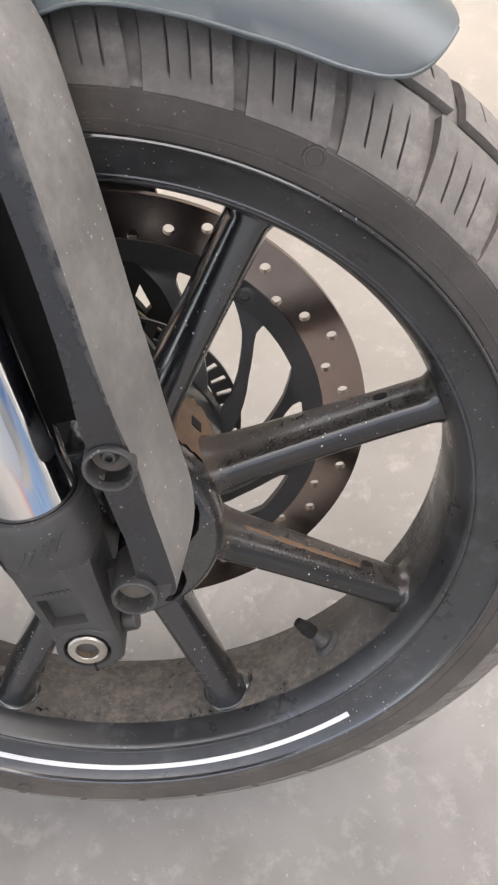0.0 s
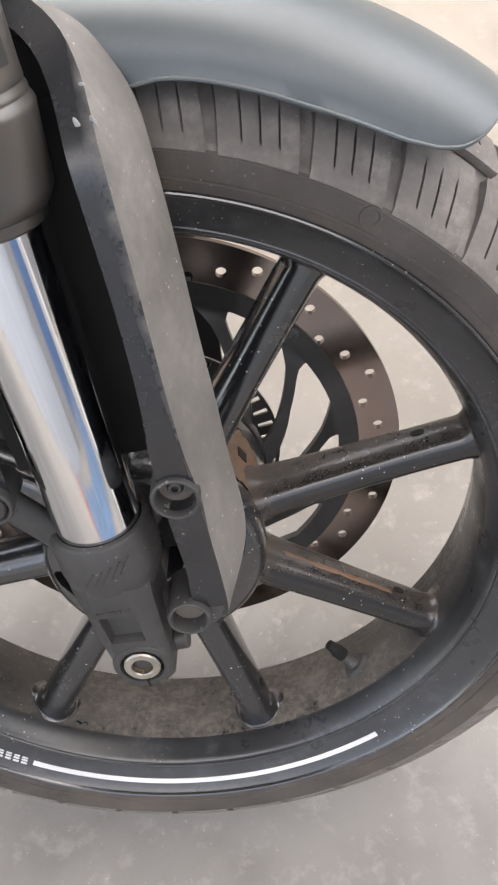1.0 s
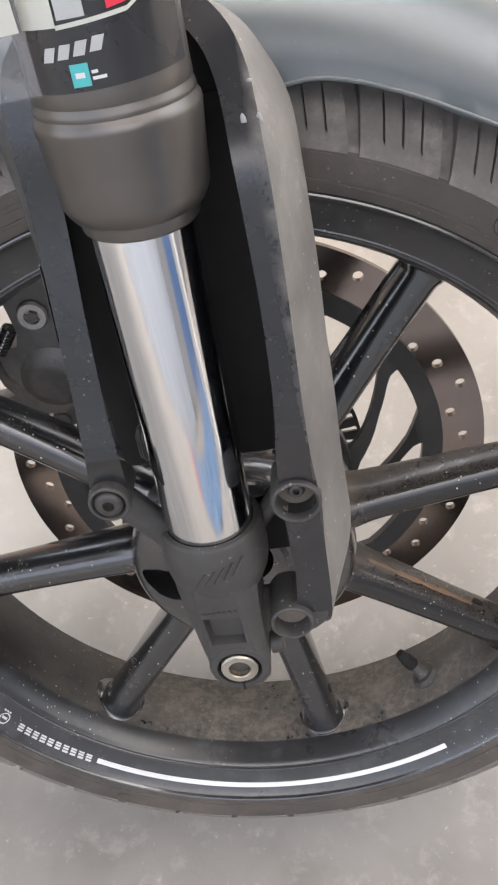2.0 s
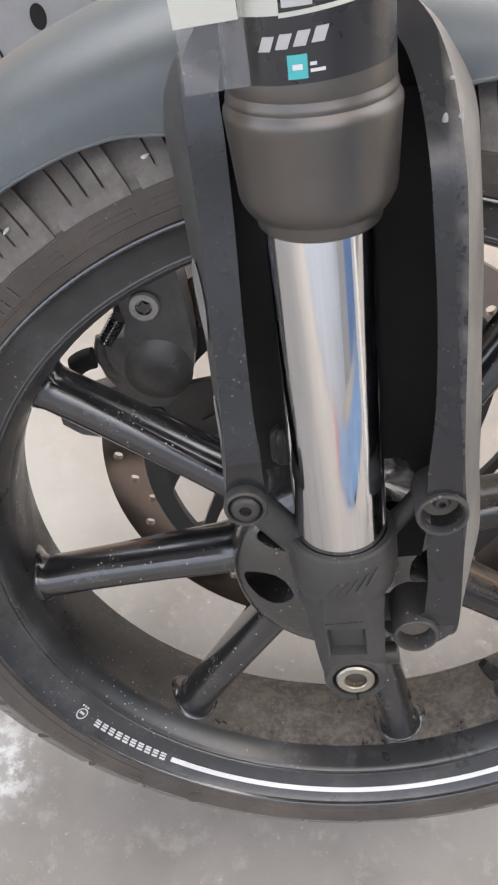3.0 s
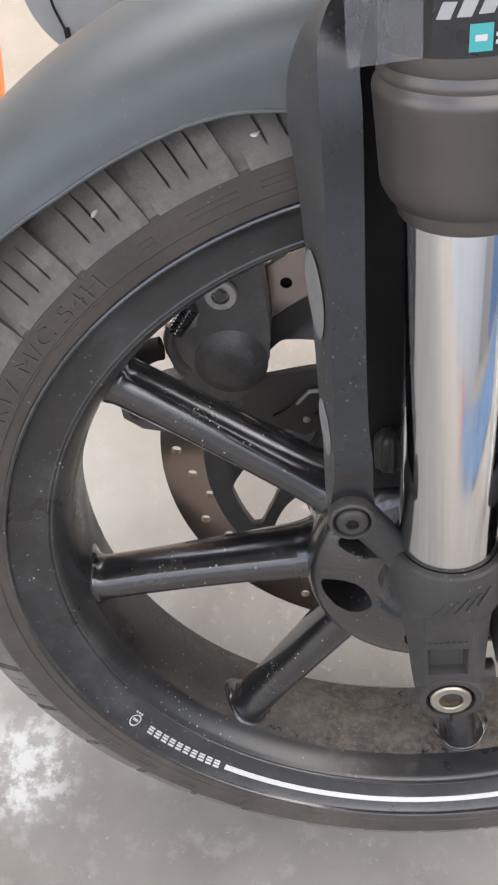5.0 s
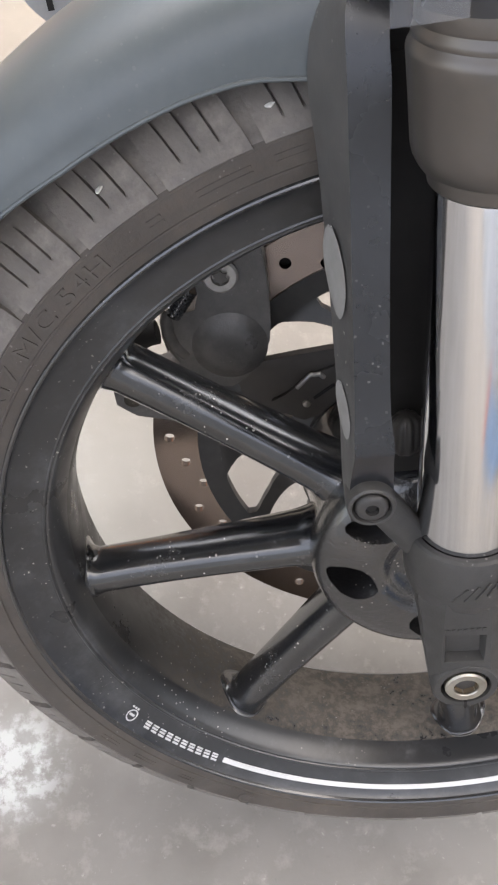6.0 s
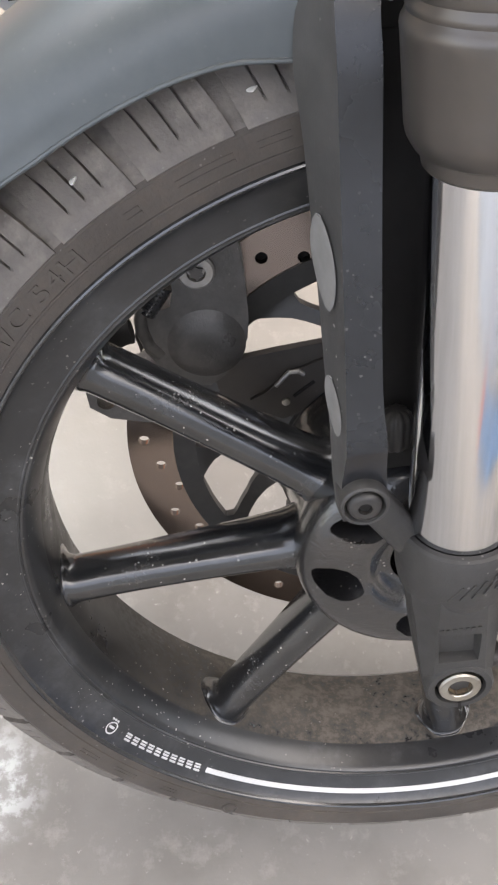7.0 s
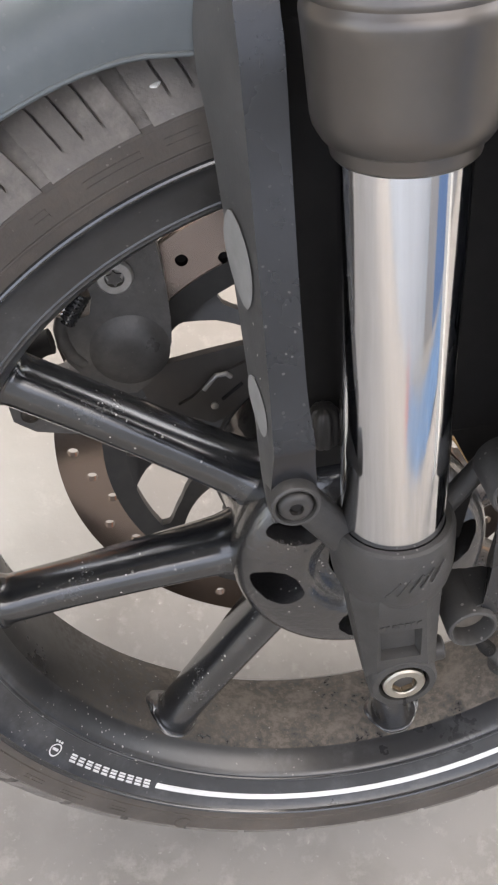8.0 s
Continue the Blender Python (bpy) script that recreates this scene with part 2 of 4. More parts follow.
LABEL_BLACK = material("label_black", (0.014, 0.014, 0.016), rough=0.30, vary=0.1, grain=60.0)
WHITE = material("white_print", (0.54, 0.54, 0.54), rough=0.45, vary=0.08, grain=150.0)
CREAM = material("cream_print", (0.43, 0.43, 0.385), rough=0.4, vary=0.04, grain=80.0)
GREY_PRINT = material("grey_print", (0.36, 0.36, 0.36), rough=0.4, vary=0.06, grain=80.0)
RED = material("red_print", (0.55, 0.02, 0.04), rough=0.4, vary=0.05, grain=80.0)
TEAL = material("teal_print", (0.04, 0.36, 0.37), rough=0.4, vary=0.05, grain=80.0)
FILM = material("clear_film", (0.30, 0.31, 0.33), rough=0.30, vary=0.25, grain=90.0, rough_vary=0.12)
FILM.node_tree.nodes["Principled BSDF"].inputs["Alpha"].default_value = 0.16
BLACK.node_tree.nodes["Principled BSDF"].inputs["Specular IOR Level"].default_value = 0.2
ALLOY = material("grey_alloy", (0.27, 0.27, 0.275), rough=0.55, metal=0.2, vary=0.25, grain=50.0, dust=0.25, dust_colour=(0.36, 0.35, 0.33), bump=0.3, bump_scale=400.0)
ORANGE = material("orange_paint", (0.75, 0.24, 0.08), rough=0.4, vary=0.06, grain=40.0)
BLUE = material("blue_paint", (0.055, 0.12, 0.24), rough=0.4, vary=0.12, grain=30.0, dust=0.2)
SHEET_BLUE = material("blue_sheet", (0.026, 0.075, 0.150), rough=0.5, vary=0.25, grain=8.0, dust=0.25)
HEM_RED = material("red_cloth", (0.17, 0.050, 0.042), rough=0.6, vary=0.2, grain=40.0, dust=0.2)
RUST = material("rusty_paint", (0.085, 0.052, 0.033), rough=0.6, vary=0.5, grain=160.0, dust=0.7, dust_colour=(0.25, 0.150, 0.085), speck=0.3)


# ---- mesh helpers ----
def ring(r, a, y):
    return Vector((r * math.cos(radians(a)), y, r * math.sin(radians(a))))


def part(name, bm, mat, parent=None, label="", sharp=35.0):
    """One mesh object under a thing or a part."""
    bmesh.ops.remove_doubles(bm, verts=bm.verts, dist=1e-6)
    bmesh.ops.recalc_face_normals(bm, faces=bm.faces)
    for e in bm.edges:
        e.smooth = len(e.link_faces) == 2 and e.calc_face_angle(0.0) < radians(sharp)
    me = bpy.data.meshes.new(name)
    for f in bm.faces:
        f.smooth = True
    bm.to_mesh(me)
    bm.free()
    me.materials.append(mat)
    ob = new(name, me)
    ob.parent = parent
    return tagged(ob, label)


def again(ob, m, parent=None):
    """Another object on the same mesh."""
    o = new(ob.name.split(".")[0], ob.data)
    o.parent = parent or ob.parent
    o.matrix_basis = m
    return tagged(o, ob.get("label", ""))


def lathe(profile, segs=128, closed=False, bm=None):
    """Turns (y, r) points about the axle."""
    bm = bm or bmesh.new()
    cols = [[bm.verts.new(ring(r, 360 * s / segs, y)) for y, r in profile] for s in range(segs)]
    count = len(profile) if closed else len(profile) - 1
    for s in range(segs):
        a, b = cols[s], cols[(s + 1) % segs]
        for k in range(count):
            j = (k + 1) % len(profile)
            bm.faces.new((a[k], a[j], b[j], b[k]))
    return bm


def loft(sections, caps=True, bm=None):
    """Skins closed loops of points."""
    bm = bm or bmesh.new()
    rows = [[bm.verts.new(p) for p in s] for s in sections]
    for a, b in zip(rows, rows[1:]):
        for k in range(len(a)):
            j = (k + 1) % len(a)
            bm.faces.new((a[k], a[j], b[j], b[k]))
    if caps:
        bm.faces.new(rows[0])
        bm.faces.new(rows[-1])
    return bm


def plate(outline, y0, y1, bm=None):
    """An outline of (x, z) carried from y0 to y1."""
    return loft([[Vector((x, y, z)) for x, z in outline] for y in (y0, y1)], bm=bm)


def bevel(bm, width, segs=2, angle=30.0):
    edges = [e for e in bm.edges if len(e.link_faces) == 2 and e.calc_face_angle(0.0) > radians(angle)]
    bmesh.ops.bevel(bm, geom=edges, offset=width, segments=segs, affect="EDGES", clamp_overlap=True)
    return bm


def turned(profile, base, axis, segs=40, bm=None):
    """Turns (distance along, radius) about a line."""
    bm = bm or bmesh.new()
    axis = Vector(axis).normalized()
    u = axis.orthogonal().normalized()
    v = axis.cross(u)
    base = Vector(base)
    rows = [[bm.verts.new(base + axis * d + r * (u * math.cos(2 * math.pi * k / segs) + v * math.sin(2 * math.pi * k / segs))) for k in range(segs)] for d, r in profile]
    for a, b in zip(rows, rows[1:]):
        for k in range(segs):
            j = (k + 1) % segs
            bm.faces.new((a[k], a[j], b[j], b[k]))
    bm.faces.new(rows[0])
    bm.faces.new(rows[-1])
    return bm


def tube_along(points, radius, segs=12, bm=None):
    pts = [Vector(p) for p in points]
    rows = []
    for k, p in enumerate(pts):
        d = (pts[min(k + 1, len(pts) - 1)] - pts[max(k - 1, 0)]).normalized()
        u = d.cross(Vector((0.3, 0.9, 0.2))).normalized()
        v = d.cross(u)
        rows.append([p + radius * (u * math.cos(2 * math.pi * q / segs) + v * math.sin(2 * math.pi * q / segs)) for q in range(segs)])
    return loft(rows, bm=bm)


def between(table, a):
    """Straight lines through a table of (key, value)."""
    for (a0, v0), (a1, v1) in zip(table, table[1:]):
        if a <= a1:
            return v0 + (v1 - v0) * max(0.0, (a - a0) / (a1 - a0))
    return table[-1][1]


def carve(ob, bm):
    """Takes the solid bm out of a part."""
    cutter = part("cutter", bm, BLACK, ob.parent)
    mod = ob.modifiers.new("well", "BOOLEAN")
    mod.operation, mod.solver, mod.object = "DIFFERENCE", "EXACT", cutter
    bpy.context.view_layer.update()
    cut = bpy.data.meshes.new_from_object(ob.evaluated_get(bpy.context.evaluated_depsgraph_get()))
    cut.set_sharp_from_angle(angle=radians(34))
    ob.modifiers.remove(mod)
    ob.data = cut
    bpy.data.objects.remove(cutter)


def smooth_rows(rows, steps=4):
    """More sections between those given, on a smooth line."""
    out = []
    for k in range(len(rows) - 1):
        a, b, c, d = rows[max(k - 1, 0)], rows[k], rows[k + 1], rows[min(k + 2, len(rows) - 1)]
        for q in range(steps):
            t = q / steps
            out.append([0.5 * (2 * p1 + (p2 - p0) * t + (2 * p0 - 5 * p1 + 4 * p2 - p3) * t * t + (3 * p1 - p0 - 3 * p2 + p3) * t ** 3) for p0, p1, p2, p3 in zip(a, b, c, d)])
    out.append(rows[-1])
    return out


# ---- setting ----
def build_floor():
    bm = bmesh.new()
    bmesh.ops.create_grid(bm, x_segments=40, y_segments=40, size=150.0)
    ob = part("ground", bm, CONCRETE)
    tagged(ob, "dusty grey trowelled concrete floor with pale splashes", "floor", kind="structure")


build_floor()


def build_porch():
    """Unseen walls and roof slab, added to shade the bike and shape its reflections."""
    def box(name, lo, hi, label, category, mat=PLASTER):
        bm = bmesh.new()
        loft([[Vector((x, y, z)) for x, y in ((lo[0], lo[1]), (hi[0], lo[1]), (hi[0], hi[1]), (lo[0], hi[1]))] for z in (lo[2], hi[2])], bm=bm)
        return tagged(part(name, bm, mat), label, category, kind="structure")

    box("unseen_wall_front", (-14.0, -7.2, -0.1), (14.0, -7.0, 5.0), "unseen pale blue-grey wall added to shape reflections", "wall", COOL_PLASTER)
    # blue panel, added only for a blue streak in the chrome
    box("blue_panel", (3.165, -4.2, 0.0), (3.2, -1.8, 2.0), "unseen blue panel added to colour the chrome's reflection", "door", BLUE)
    box("unseen_wall_back", (-5.0, 2.6, -0.1), (5.0, 2.8, 1.2), "unseen low grey wall added to limit light from behind", "wall", ROOF)
    box("unseen_wall_left", (-2.8, 0.4, -0.1), (-2.6, 2.6, 2.6), "unseen plain grey wall added to block sky", "wall", ROOF)
    box("unseen_wall_right", (3.2, -7.0, -0.1), (3.4, -0.4, 5.0), "unseen plain grey wall added to block sky", "wall", ROOF)
    box("ceiling", (-2.4, -0.70, 2.6), (1.0, 1.30, 2.75), "unseen plain grey porch roof added to shade the bike", "ceiling", ROOF)
    for x in (-2.3, 0.9):
        for y in (-0.60, 1.2):
            box("pillar", (x - 0.06, y - 0.06, -0.1), (x + 0.06, y + 0.06, 2.6), "unseen slim plastered pillar under the added roof", "pillar")


build_porch()


def build_blue_sheet():
    """An unseen blue sheet with a red hem, added to colour the chrome's reflection."""
    corners = [Vector(p) for p in ((0.22, -3.00, 0.0), (0.55, -6.30, 0.0), (3.10, -1.85, 0.0), (1.40, -1.15, 0.0))]
    low, far, right, near = corners

    def at(u, v, lift):
        p = low.lerp(near, u).lerp(far.lerp(right, u), v)
        return p + Vector((0, 0, 0.012 + lift + 0.008 * math.sin(9 * p.x + 4 * p.y) + 0.006 * math.sin(17 * p.y - 6 * p.x)))

    def sheet(us, lift):
        bm = bmesh.new()
        rows = [[bm.verts.new(at(u, q / 40, lift)) for u in us] for q in range(41)]
        for a, b in zip(rows, rows[1:]):
            for k in range(len(us) - 1):
                bm.faces.new((a[k], a[k + 1], b[k + 1], b[k]))
        bmesh.ops.solidify(bm, geom=bm.faces[:], thickness=0.003)
        return bm

    laid_sheet = tagged(part("tarpaulin", sheet([k / 24 for k in range(25)], 0.0), SHEET_BLUE), "unseen blue sheet with a red hem, added to colour the chrome", "tarpaulin")
    part("hem", sheet([-0.18, -0.12, -0.06, 0.0], 0.002), HEM_RED, laid_sheet, "red-brown edge strip, added for a reflected streak")


build_blue_sheet()

bike = new("motorcycle")
bike.matrix_world = BIKE
tagged(bike, "parked black and grey motorcycle with dusty alloy front wheel", "motorcycle")


# ---- tyre ----
TYRE_HALF = [(-0.0435, 0.2285), (-0.0448, 0.2330), (-0.0458, 0.2390), (-0.0463, 0.2450), (-0.0464, 0.2490)]
CROWN = [(-0.0463, 0.2500), (-0.0450, 0.2540), (-0.0430, 0.2572), (-0.0400, 0.2620), (-0.0350, 0.2698), (-0.0280, 0.2782), (-0.0200, 0.2855), (-0.0100, 0.2915), (0.0, 0.2938)]


def crown_at(y, sink=0.0):
    """The tread's surface at a place across the tyre, or a little under it."""
    pts = [*CROWN, *[(-yy, r) for yy, r in reversed(CROWN[:-1])]]
    r = between(pts, y)
    e = 0.001
    slope = (between(pts, min(y + e, 0.0463)) - between(pts, max(y - e, -0.0463))) / (2 * e)
    n = Vector((-slope, 1.0)).normalized()
    return y - n.x * sink, r - n.y * sink


def build_tyre():
    sunk = [crown_at(y, between([(-0.0458, 0.0010), (-0.0435, 0.0028), (-0.040, 0.0032), (-0.031, 0.0048), (-0.022, 0.0055)], y)) for y in (-0.0458, -0.0450, -0.0440, -0.0425, -0.040, -0.036, -0.032, -0.028, -0.022, -0.010)]
    half = [*TYRE_HALF, sunk[0]]
    under = [(y * 0.97, r - 0.004) for y, r in sunk]
    prof = [*half, *under[1:], (0.0, 0.2850), *[(-y, r) for y, r in reversed([*half, *under[1:]])]]
    tyre = part("tyre", lathe(prof, 228), RUBBER, bike, "dusty black motorcycle tyre with siped tread")
    part("tread_base", lathe([*sunk, (0.0, 0.2893), *[(-y, r) for y, r in reversed(sunk)]], 228), TREAD, tyre)
    # raised rings on the side wall
    for y, r in ((-0.0455, 0.2370),):
        part("moulded_ring", lathe([(y + 0.0006, r - 0.0010), (y - 0.0007, r - 0.0004), (y - 0.0007, r + 0.0004), (y + 0.0006, r + 0.0010)], 200), RUBBER, tyre)

    def block(ys, angles, slots, slant, slot_rows, sink=0.004):
        """A tread block: a curved pad with its side walls; slots are thin cuts across it."""
        bm = bmesh.new()
        cols = [(angles[0], 0)]
        for s in slots:
            cols += [(s - 0.13, 0), (s - 0.11, 1), (s + 0.11, 1), (s + 0.13, 0)]
        cols.append((angles[1], 0))
        grid = []
        for a, cut in cols:
            col = []
            for k, y in enumerate(ys):
                deep = 0.0032 if cut and slot_rows[0] <= k <= slot_rows[1] else 0.0
                yy, r = crown_at(y, deep)
                close = 0.22 * max(0.0, 1.0 - (y - ys[0]) / 0.013) if ys[0] < -0.04 and a in angles else 0.0
                col.append(bm.verts.new(ring(r, a + slant * (y - ys[0]) / 0.014 + (close if a == angles[1] else -close), yy)))
            grid.append(col)
        for c, d in zip(grid, grid[1:]):
            for k in range(len(ys) - 1):
                bm.faces.new((c[k], c[k + 1], d[k + 1], d[k]))
        loop = [c[0] for c in grid] + grid[-1][1:] + [c[-1] for c in reversed(grid[:-1])] + list(reversed(grid[0][1:-1]))
        feet = []
        for v in loop:
            r = math.hypot(v.co.x, v.co.z)
            yy, _ = crown_at(max(-0.0463, min(0.0463, v.co.y)), sink)
            k = (r - sink) / r
            feet.append(bm.verts.new((v.co.x * k, yy * 0.985, v.co.z * k)))
        for k in range(len(loop)):
            j = (k + 1) % len(loop)
            bm.faces.new((loop[k], loop[j], feet[j], feet[k]))
        return bm

    ys = [-0.0462, -0.0455, -0.0448, -0.0440, -0.0432, -0.0415, -0.0390, -0.0365, -0.0340, -0.0300, -0.0265, -0.0235]
    shoulder = part("tread_block", block(ys, (58.5 + 0.80, 58.5 + 9.474 - 0.80), (61.2, 63.1, 65.0), 1.3, (5, 8)), TREAD, tyre, sharp=50)
    middle = part("tread_block", block([-0.0190, -0.012, -0.006, 0.0, 0.006, 0.012, 0.0190], (58.9, 66.9), (61.2, 64.4), 0.9, (2, 4)), TREAD, tyre, sharp=50)
    flip = Matrix.Diagonal((1, -1, 1, 1))
    other_data = shoulder.data.copy()
    other_data.transform(flip)
    other_data.flip_normals()
    pitch = radians(360 / 38)
    for k in range(38):
        turn = Matrix.Rotation(-pitch * k, 4, "Y")
        if k:
            again(shoulder, turn)
            again(middle, turn)
        o = new("tread_block", other_data)
        o.parent, o.matrix_basis = tyre, Matrix.Rotation(-pitch * (k + 0.5), 4, "Y")

    for a, y, long in ((104.0, -0.0405, 1.0), (120.2, -0.0385, 1.8)):
        yy, r = crown_at(y)
        bm = bmesh.new()
        bmesh.ops.create_icosphere(bm, subdivisions=2, radius=0.0027)
        turn = Matrix.Rotation(radians(90 - a), 3, "Y")
        for v in bm.verts:
            v.co = ring(r, a, yy) + turn @ Vector((v.co.x * (0.75 + 0.25 * math.sin(900 * v.co.y)), v.co.y * long * (1.0 + 0.2 * math.sin(1500 * v.co.x)), v.co.z * 0.28))
        part("white_fleck", bm, LIME, tyre, "white fleck of dried dirt")

    # size marking moulded on the side wall
    def side_y(r):
        return between([(rr, y) for y, rr in TYRE_HALF], r)

    def marking(text, a0, a1, r0, height):
        cu = bpy.data.curves.new("marking", "FONT")
        cu.body, cu.size, cu.space_character = text, 1.0, 1.1
        ob = new("marking", cu)
        me = bpy.data.meshes.new_from_object(ob)
        bpy.data.objects.remove(ob)
        bm = bmesh.new()
        bm.from_mesh(me)
        bmesh.ops.triangulate(bm, faces=bm.faces[:])
        xs = [v.co.x for v in bm.verts]
        lo, hi = min(xs), max(xs)
        ext = bmesh.ops.extrude_face_region(bm, geom=bm.faces[:])
        deep = {v for v in ext["geom"] if isinstance(v, bmesh.types.BMVert)}
        for v in bm.verts:
            r = r0 + v.co.y / 0.72 * height
            a = a0 + (a1 - a0) * (v.co.x - lo) / (hi - lo)
            v.co = ring(r, a, side_y(r) + (0.0004 if v in deep else -0.0007))
        part("size_marking", bm, LETTER_RUBBER, tyre, "moulded tyre size marking", sharp=20)

    marking("R17 M/C 54H", 146.5, 124.0, 0.2395, 0.0078)
    # small moulded wear marks and code bars on the side wall
    for a, w in ((103.5, 3.0), (110.0, 5.5), (117.5, 1.6), (-148.0, 3.4), (-141.0, 4.0), (-133.0, 2.6)):
        for r in (0.2412, 0.2438):
            rows = []
            for k in range(5):
                b = a - w / 2 + w * k / 4
                rows.append([ring(r, b, side_y(r) + 0.0003), ring(r, b, side_y(r) - 0.0004), ring(r + 0.0012, b, side_y(r + 0.0012) - 0.0004), ring(r + 0.0012, b, side_y(r + 0.0012) + 0.0003)])
            part("code_bar", loft(rows), RUBBER, tyre)
    for a in (50.2, -122.0):
        c = ring(0.2450, a, side_y(0.245) + 0.0006)
        part("moulded_disc", turned([(0.0, 0.0056), (0.0012, 0.0052), (0.0012, 0.0040), (0.0008, 0.0036)], c, (0, -1, 0), 28), RUBBER, tyre)
    return tyre


tyre = build_tyre()

# ---- rim, spokes and hub ----
BARREL = [(-0.0300, 0.2050), (-0.0240, 0.2022), (-0.0170, 0.2000), (-0.0100, 0.1988), (0.0, 0.1985), (0.018, 0.2000), (0.030, 0.2022), (0.0425, 0.2052)]
RIM_FACE = [(-0.0446, 0.2313), (-0.0457, 0.2307), (-0.0461, 0.2299), (-0.0455, 0.2290), (-0.0440, 0.2283), (-0.0426, 0.2270), (-0.0386, 0.2211), (-0.0350, 0.2125), (-0.0343, 0.2102), (-0.0346, 0.2094), (-0.0343, 0.2088), (-0.0334, 0.2084), (-0.0333, 0.2079), (-0.0333, 0.2073), (-0.0326, 0.2064)]


def face_at(r):
    return between([(rr, y) for y, rr in reversed(RIM_FACE)], r)


def build_rim():
    prof = [*RIM_FACE, *BARREL, (0.0450, 0.2075), (0.0458, 0.2180), (0.0458, 0.2290), (0.0450, 0.2312), (0.0425, 0.2318), (0.036, 0.2240),
            (0.024, 0.2140), (0.0, 0.2080), (-0.024, 0.2140), (-0.036, 0.2240), (-0.0425, 0.2318), (-0.0440, 0.2312)]
    rim = part("rim", lathe(prof, 228, closed=True), RIM_DUSTY, bike, "gloss black cast alloy rim, dusty and flecked", sharp=28)
    rim.data.materials.append(RIM_WELL)
    rim.data.materials.append(RIM_BLACK)
    for p in rim.data.polygons:
        if math.hypot(p.center.x, p.center.z) < 0.2056 and p.center.y > -0.0175:
            p.material_index = 1
        elif math.hypot(p.center.x, p.center.z) > 0.2278 and p.center.y < 0:
            p.material_index = 2

    def section(r, half, front, back):
        pts = []
        for q in range(36):
            a = 2 * math.pi * (q + 0.5) / 36
            x = math.copysign(abs(math.cos(a)) ** 0.80, math.cos(a))
            y = math.copysign(abs(math.sin(a)) ** (0.78 if a < math.pi else 0.92), math.sin(a))
            yy = front * -y if y < 0 else back * y
            core = min(half, 0.0135) if r > 0.15 else half
            ease = max(0.0, min(1.0, (yy + 0.018) / 0.026))
            z = x * (core + (half - core) * ease * ease * (3 - 2 * ease))
            seat = math.sqrt(between(BARREL, yy) ** 2 - z * z) - 0.1985
            pts.append(Vector((r + seat * max(0.0, min(1.0, 1 - (0.1985 - r) / 0.020)), yy, z)))
        return pts

    # half widths along the spoke, with a round fillet into the hub and into the rim
    def flare(r, radius):
        d = min(max(0.1985 - r, 0.0), radius)
        return radius - math.sqrt(radius ** 2 - (radius - d) ** 2)

    stations = [(0.050, 0.0200, -0.026, 0.018), (0.062, 0.0168, -0.0235, 0.0165), (0.068, 0.0146, -0.0220, 0.0155), (0.078, 0.0131, -0.0200, 0.0145), (0.110, 0.0123, -0.0178, 0.0135), (0.150, 0.0119, -0.0158, 0.0125)]
    stations += [(r, 0.0119 + flare(r, 0.0080), -0.0152 - flare(r, 0.0020), 0.0122 + flare(r, 0.0060)) for r in (0.172, 0.180, 0.185, 0.188, 0.1905, 0.1925, 0.1942, 0.1956, 0.1967, 0.1975, 0.1981, 0.1985, 0.1995)]
    spoke = None
    for k in range(8):
        m = Matrix.Rotation(-radians(51.3 - 45 * k), 4, "Y")
        if spoke is None:
            bm = loft(smooth_rows([section(r, h, f, b) for r, h, f, b in stations], 3))
            spoke = part("spoke", bm, SPOKE_BLACK, rim, sharp=70)
            spoke.matrix_basis = m
            rusty = spoke.data.copy()
            rusty.materials[0] = SPOKE_RUST
        elif k in (1, 2):
            o = tagged(new("spoke", rusty), "black spoke with brown rust stains")
            o.parent, o.matrix_basis = rim, m
        else:
            again(spoke, m)
        # drain slot on the flank near the rim
        pts = [(0.1685 + 0.0042 * math.cos(2 * math.pi * q / 16), -0.0015 + 0.0024 * math.sin(2 * math.pi * q / 16)) for q in range(16)]
        slot = part("drain_slot", loft([[Vector((r, y, z)) for r, y in pts] for z in (0.0110, 0.0124)]), BLACK, rim)
        slot.matrix_basis = m
    # a streak of rust along the upper edge of one spoke
    rows = []
    for q in range(25):
        r = 0.070 + 0.092 * q / 24
        w = 0.0002 + 0.0004 * math.sin(q * 2.1) + 0.0003 * math.sin(q * 5.3)
        rows.append([Vector((r, -0.0068 - w, 0.0116)), Vector((r, -0.0063 - w, 0.0124)), Vector((r, -0.0046 + w, 0.0128)), Vector((r, -0.0052, 0.0105))])
    streak = part("rust_streak", loft(rows), RUST, rim, "orange rust streak")
    streak.matrix_basis = Matrix.Rotation(-radians(51.3 - 90), 4, "Y")
    return rim


rim = build_rim()


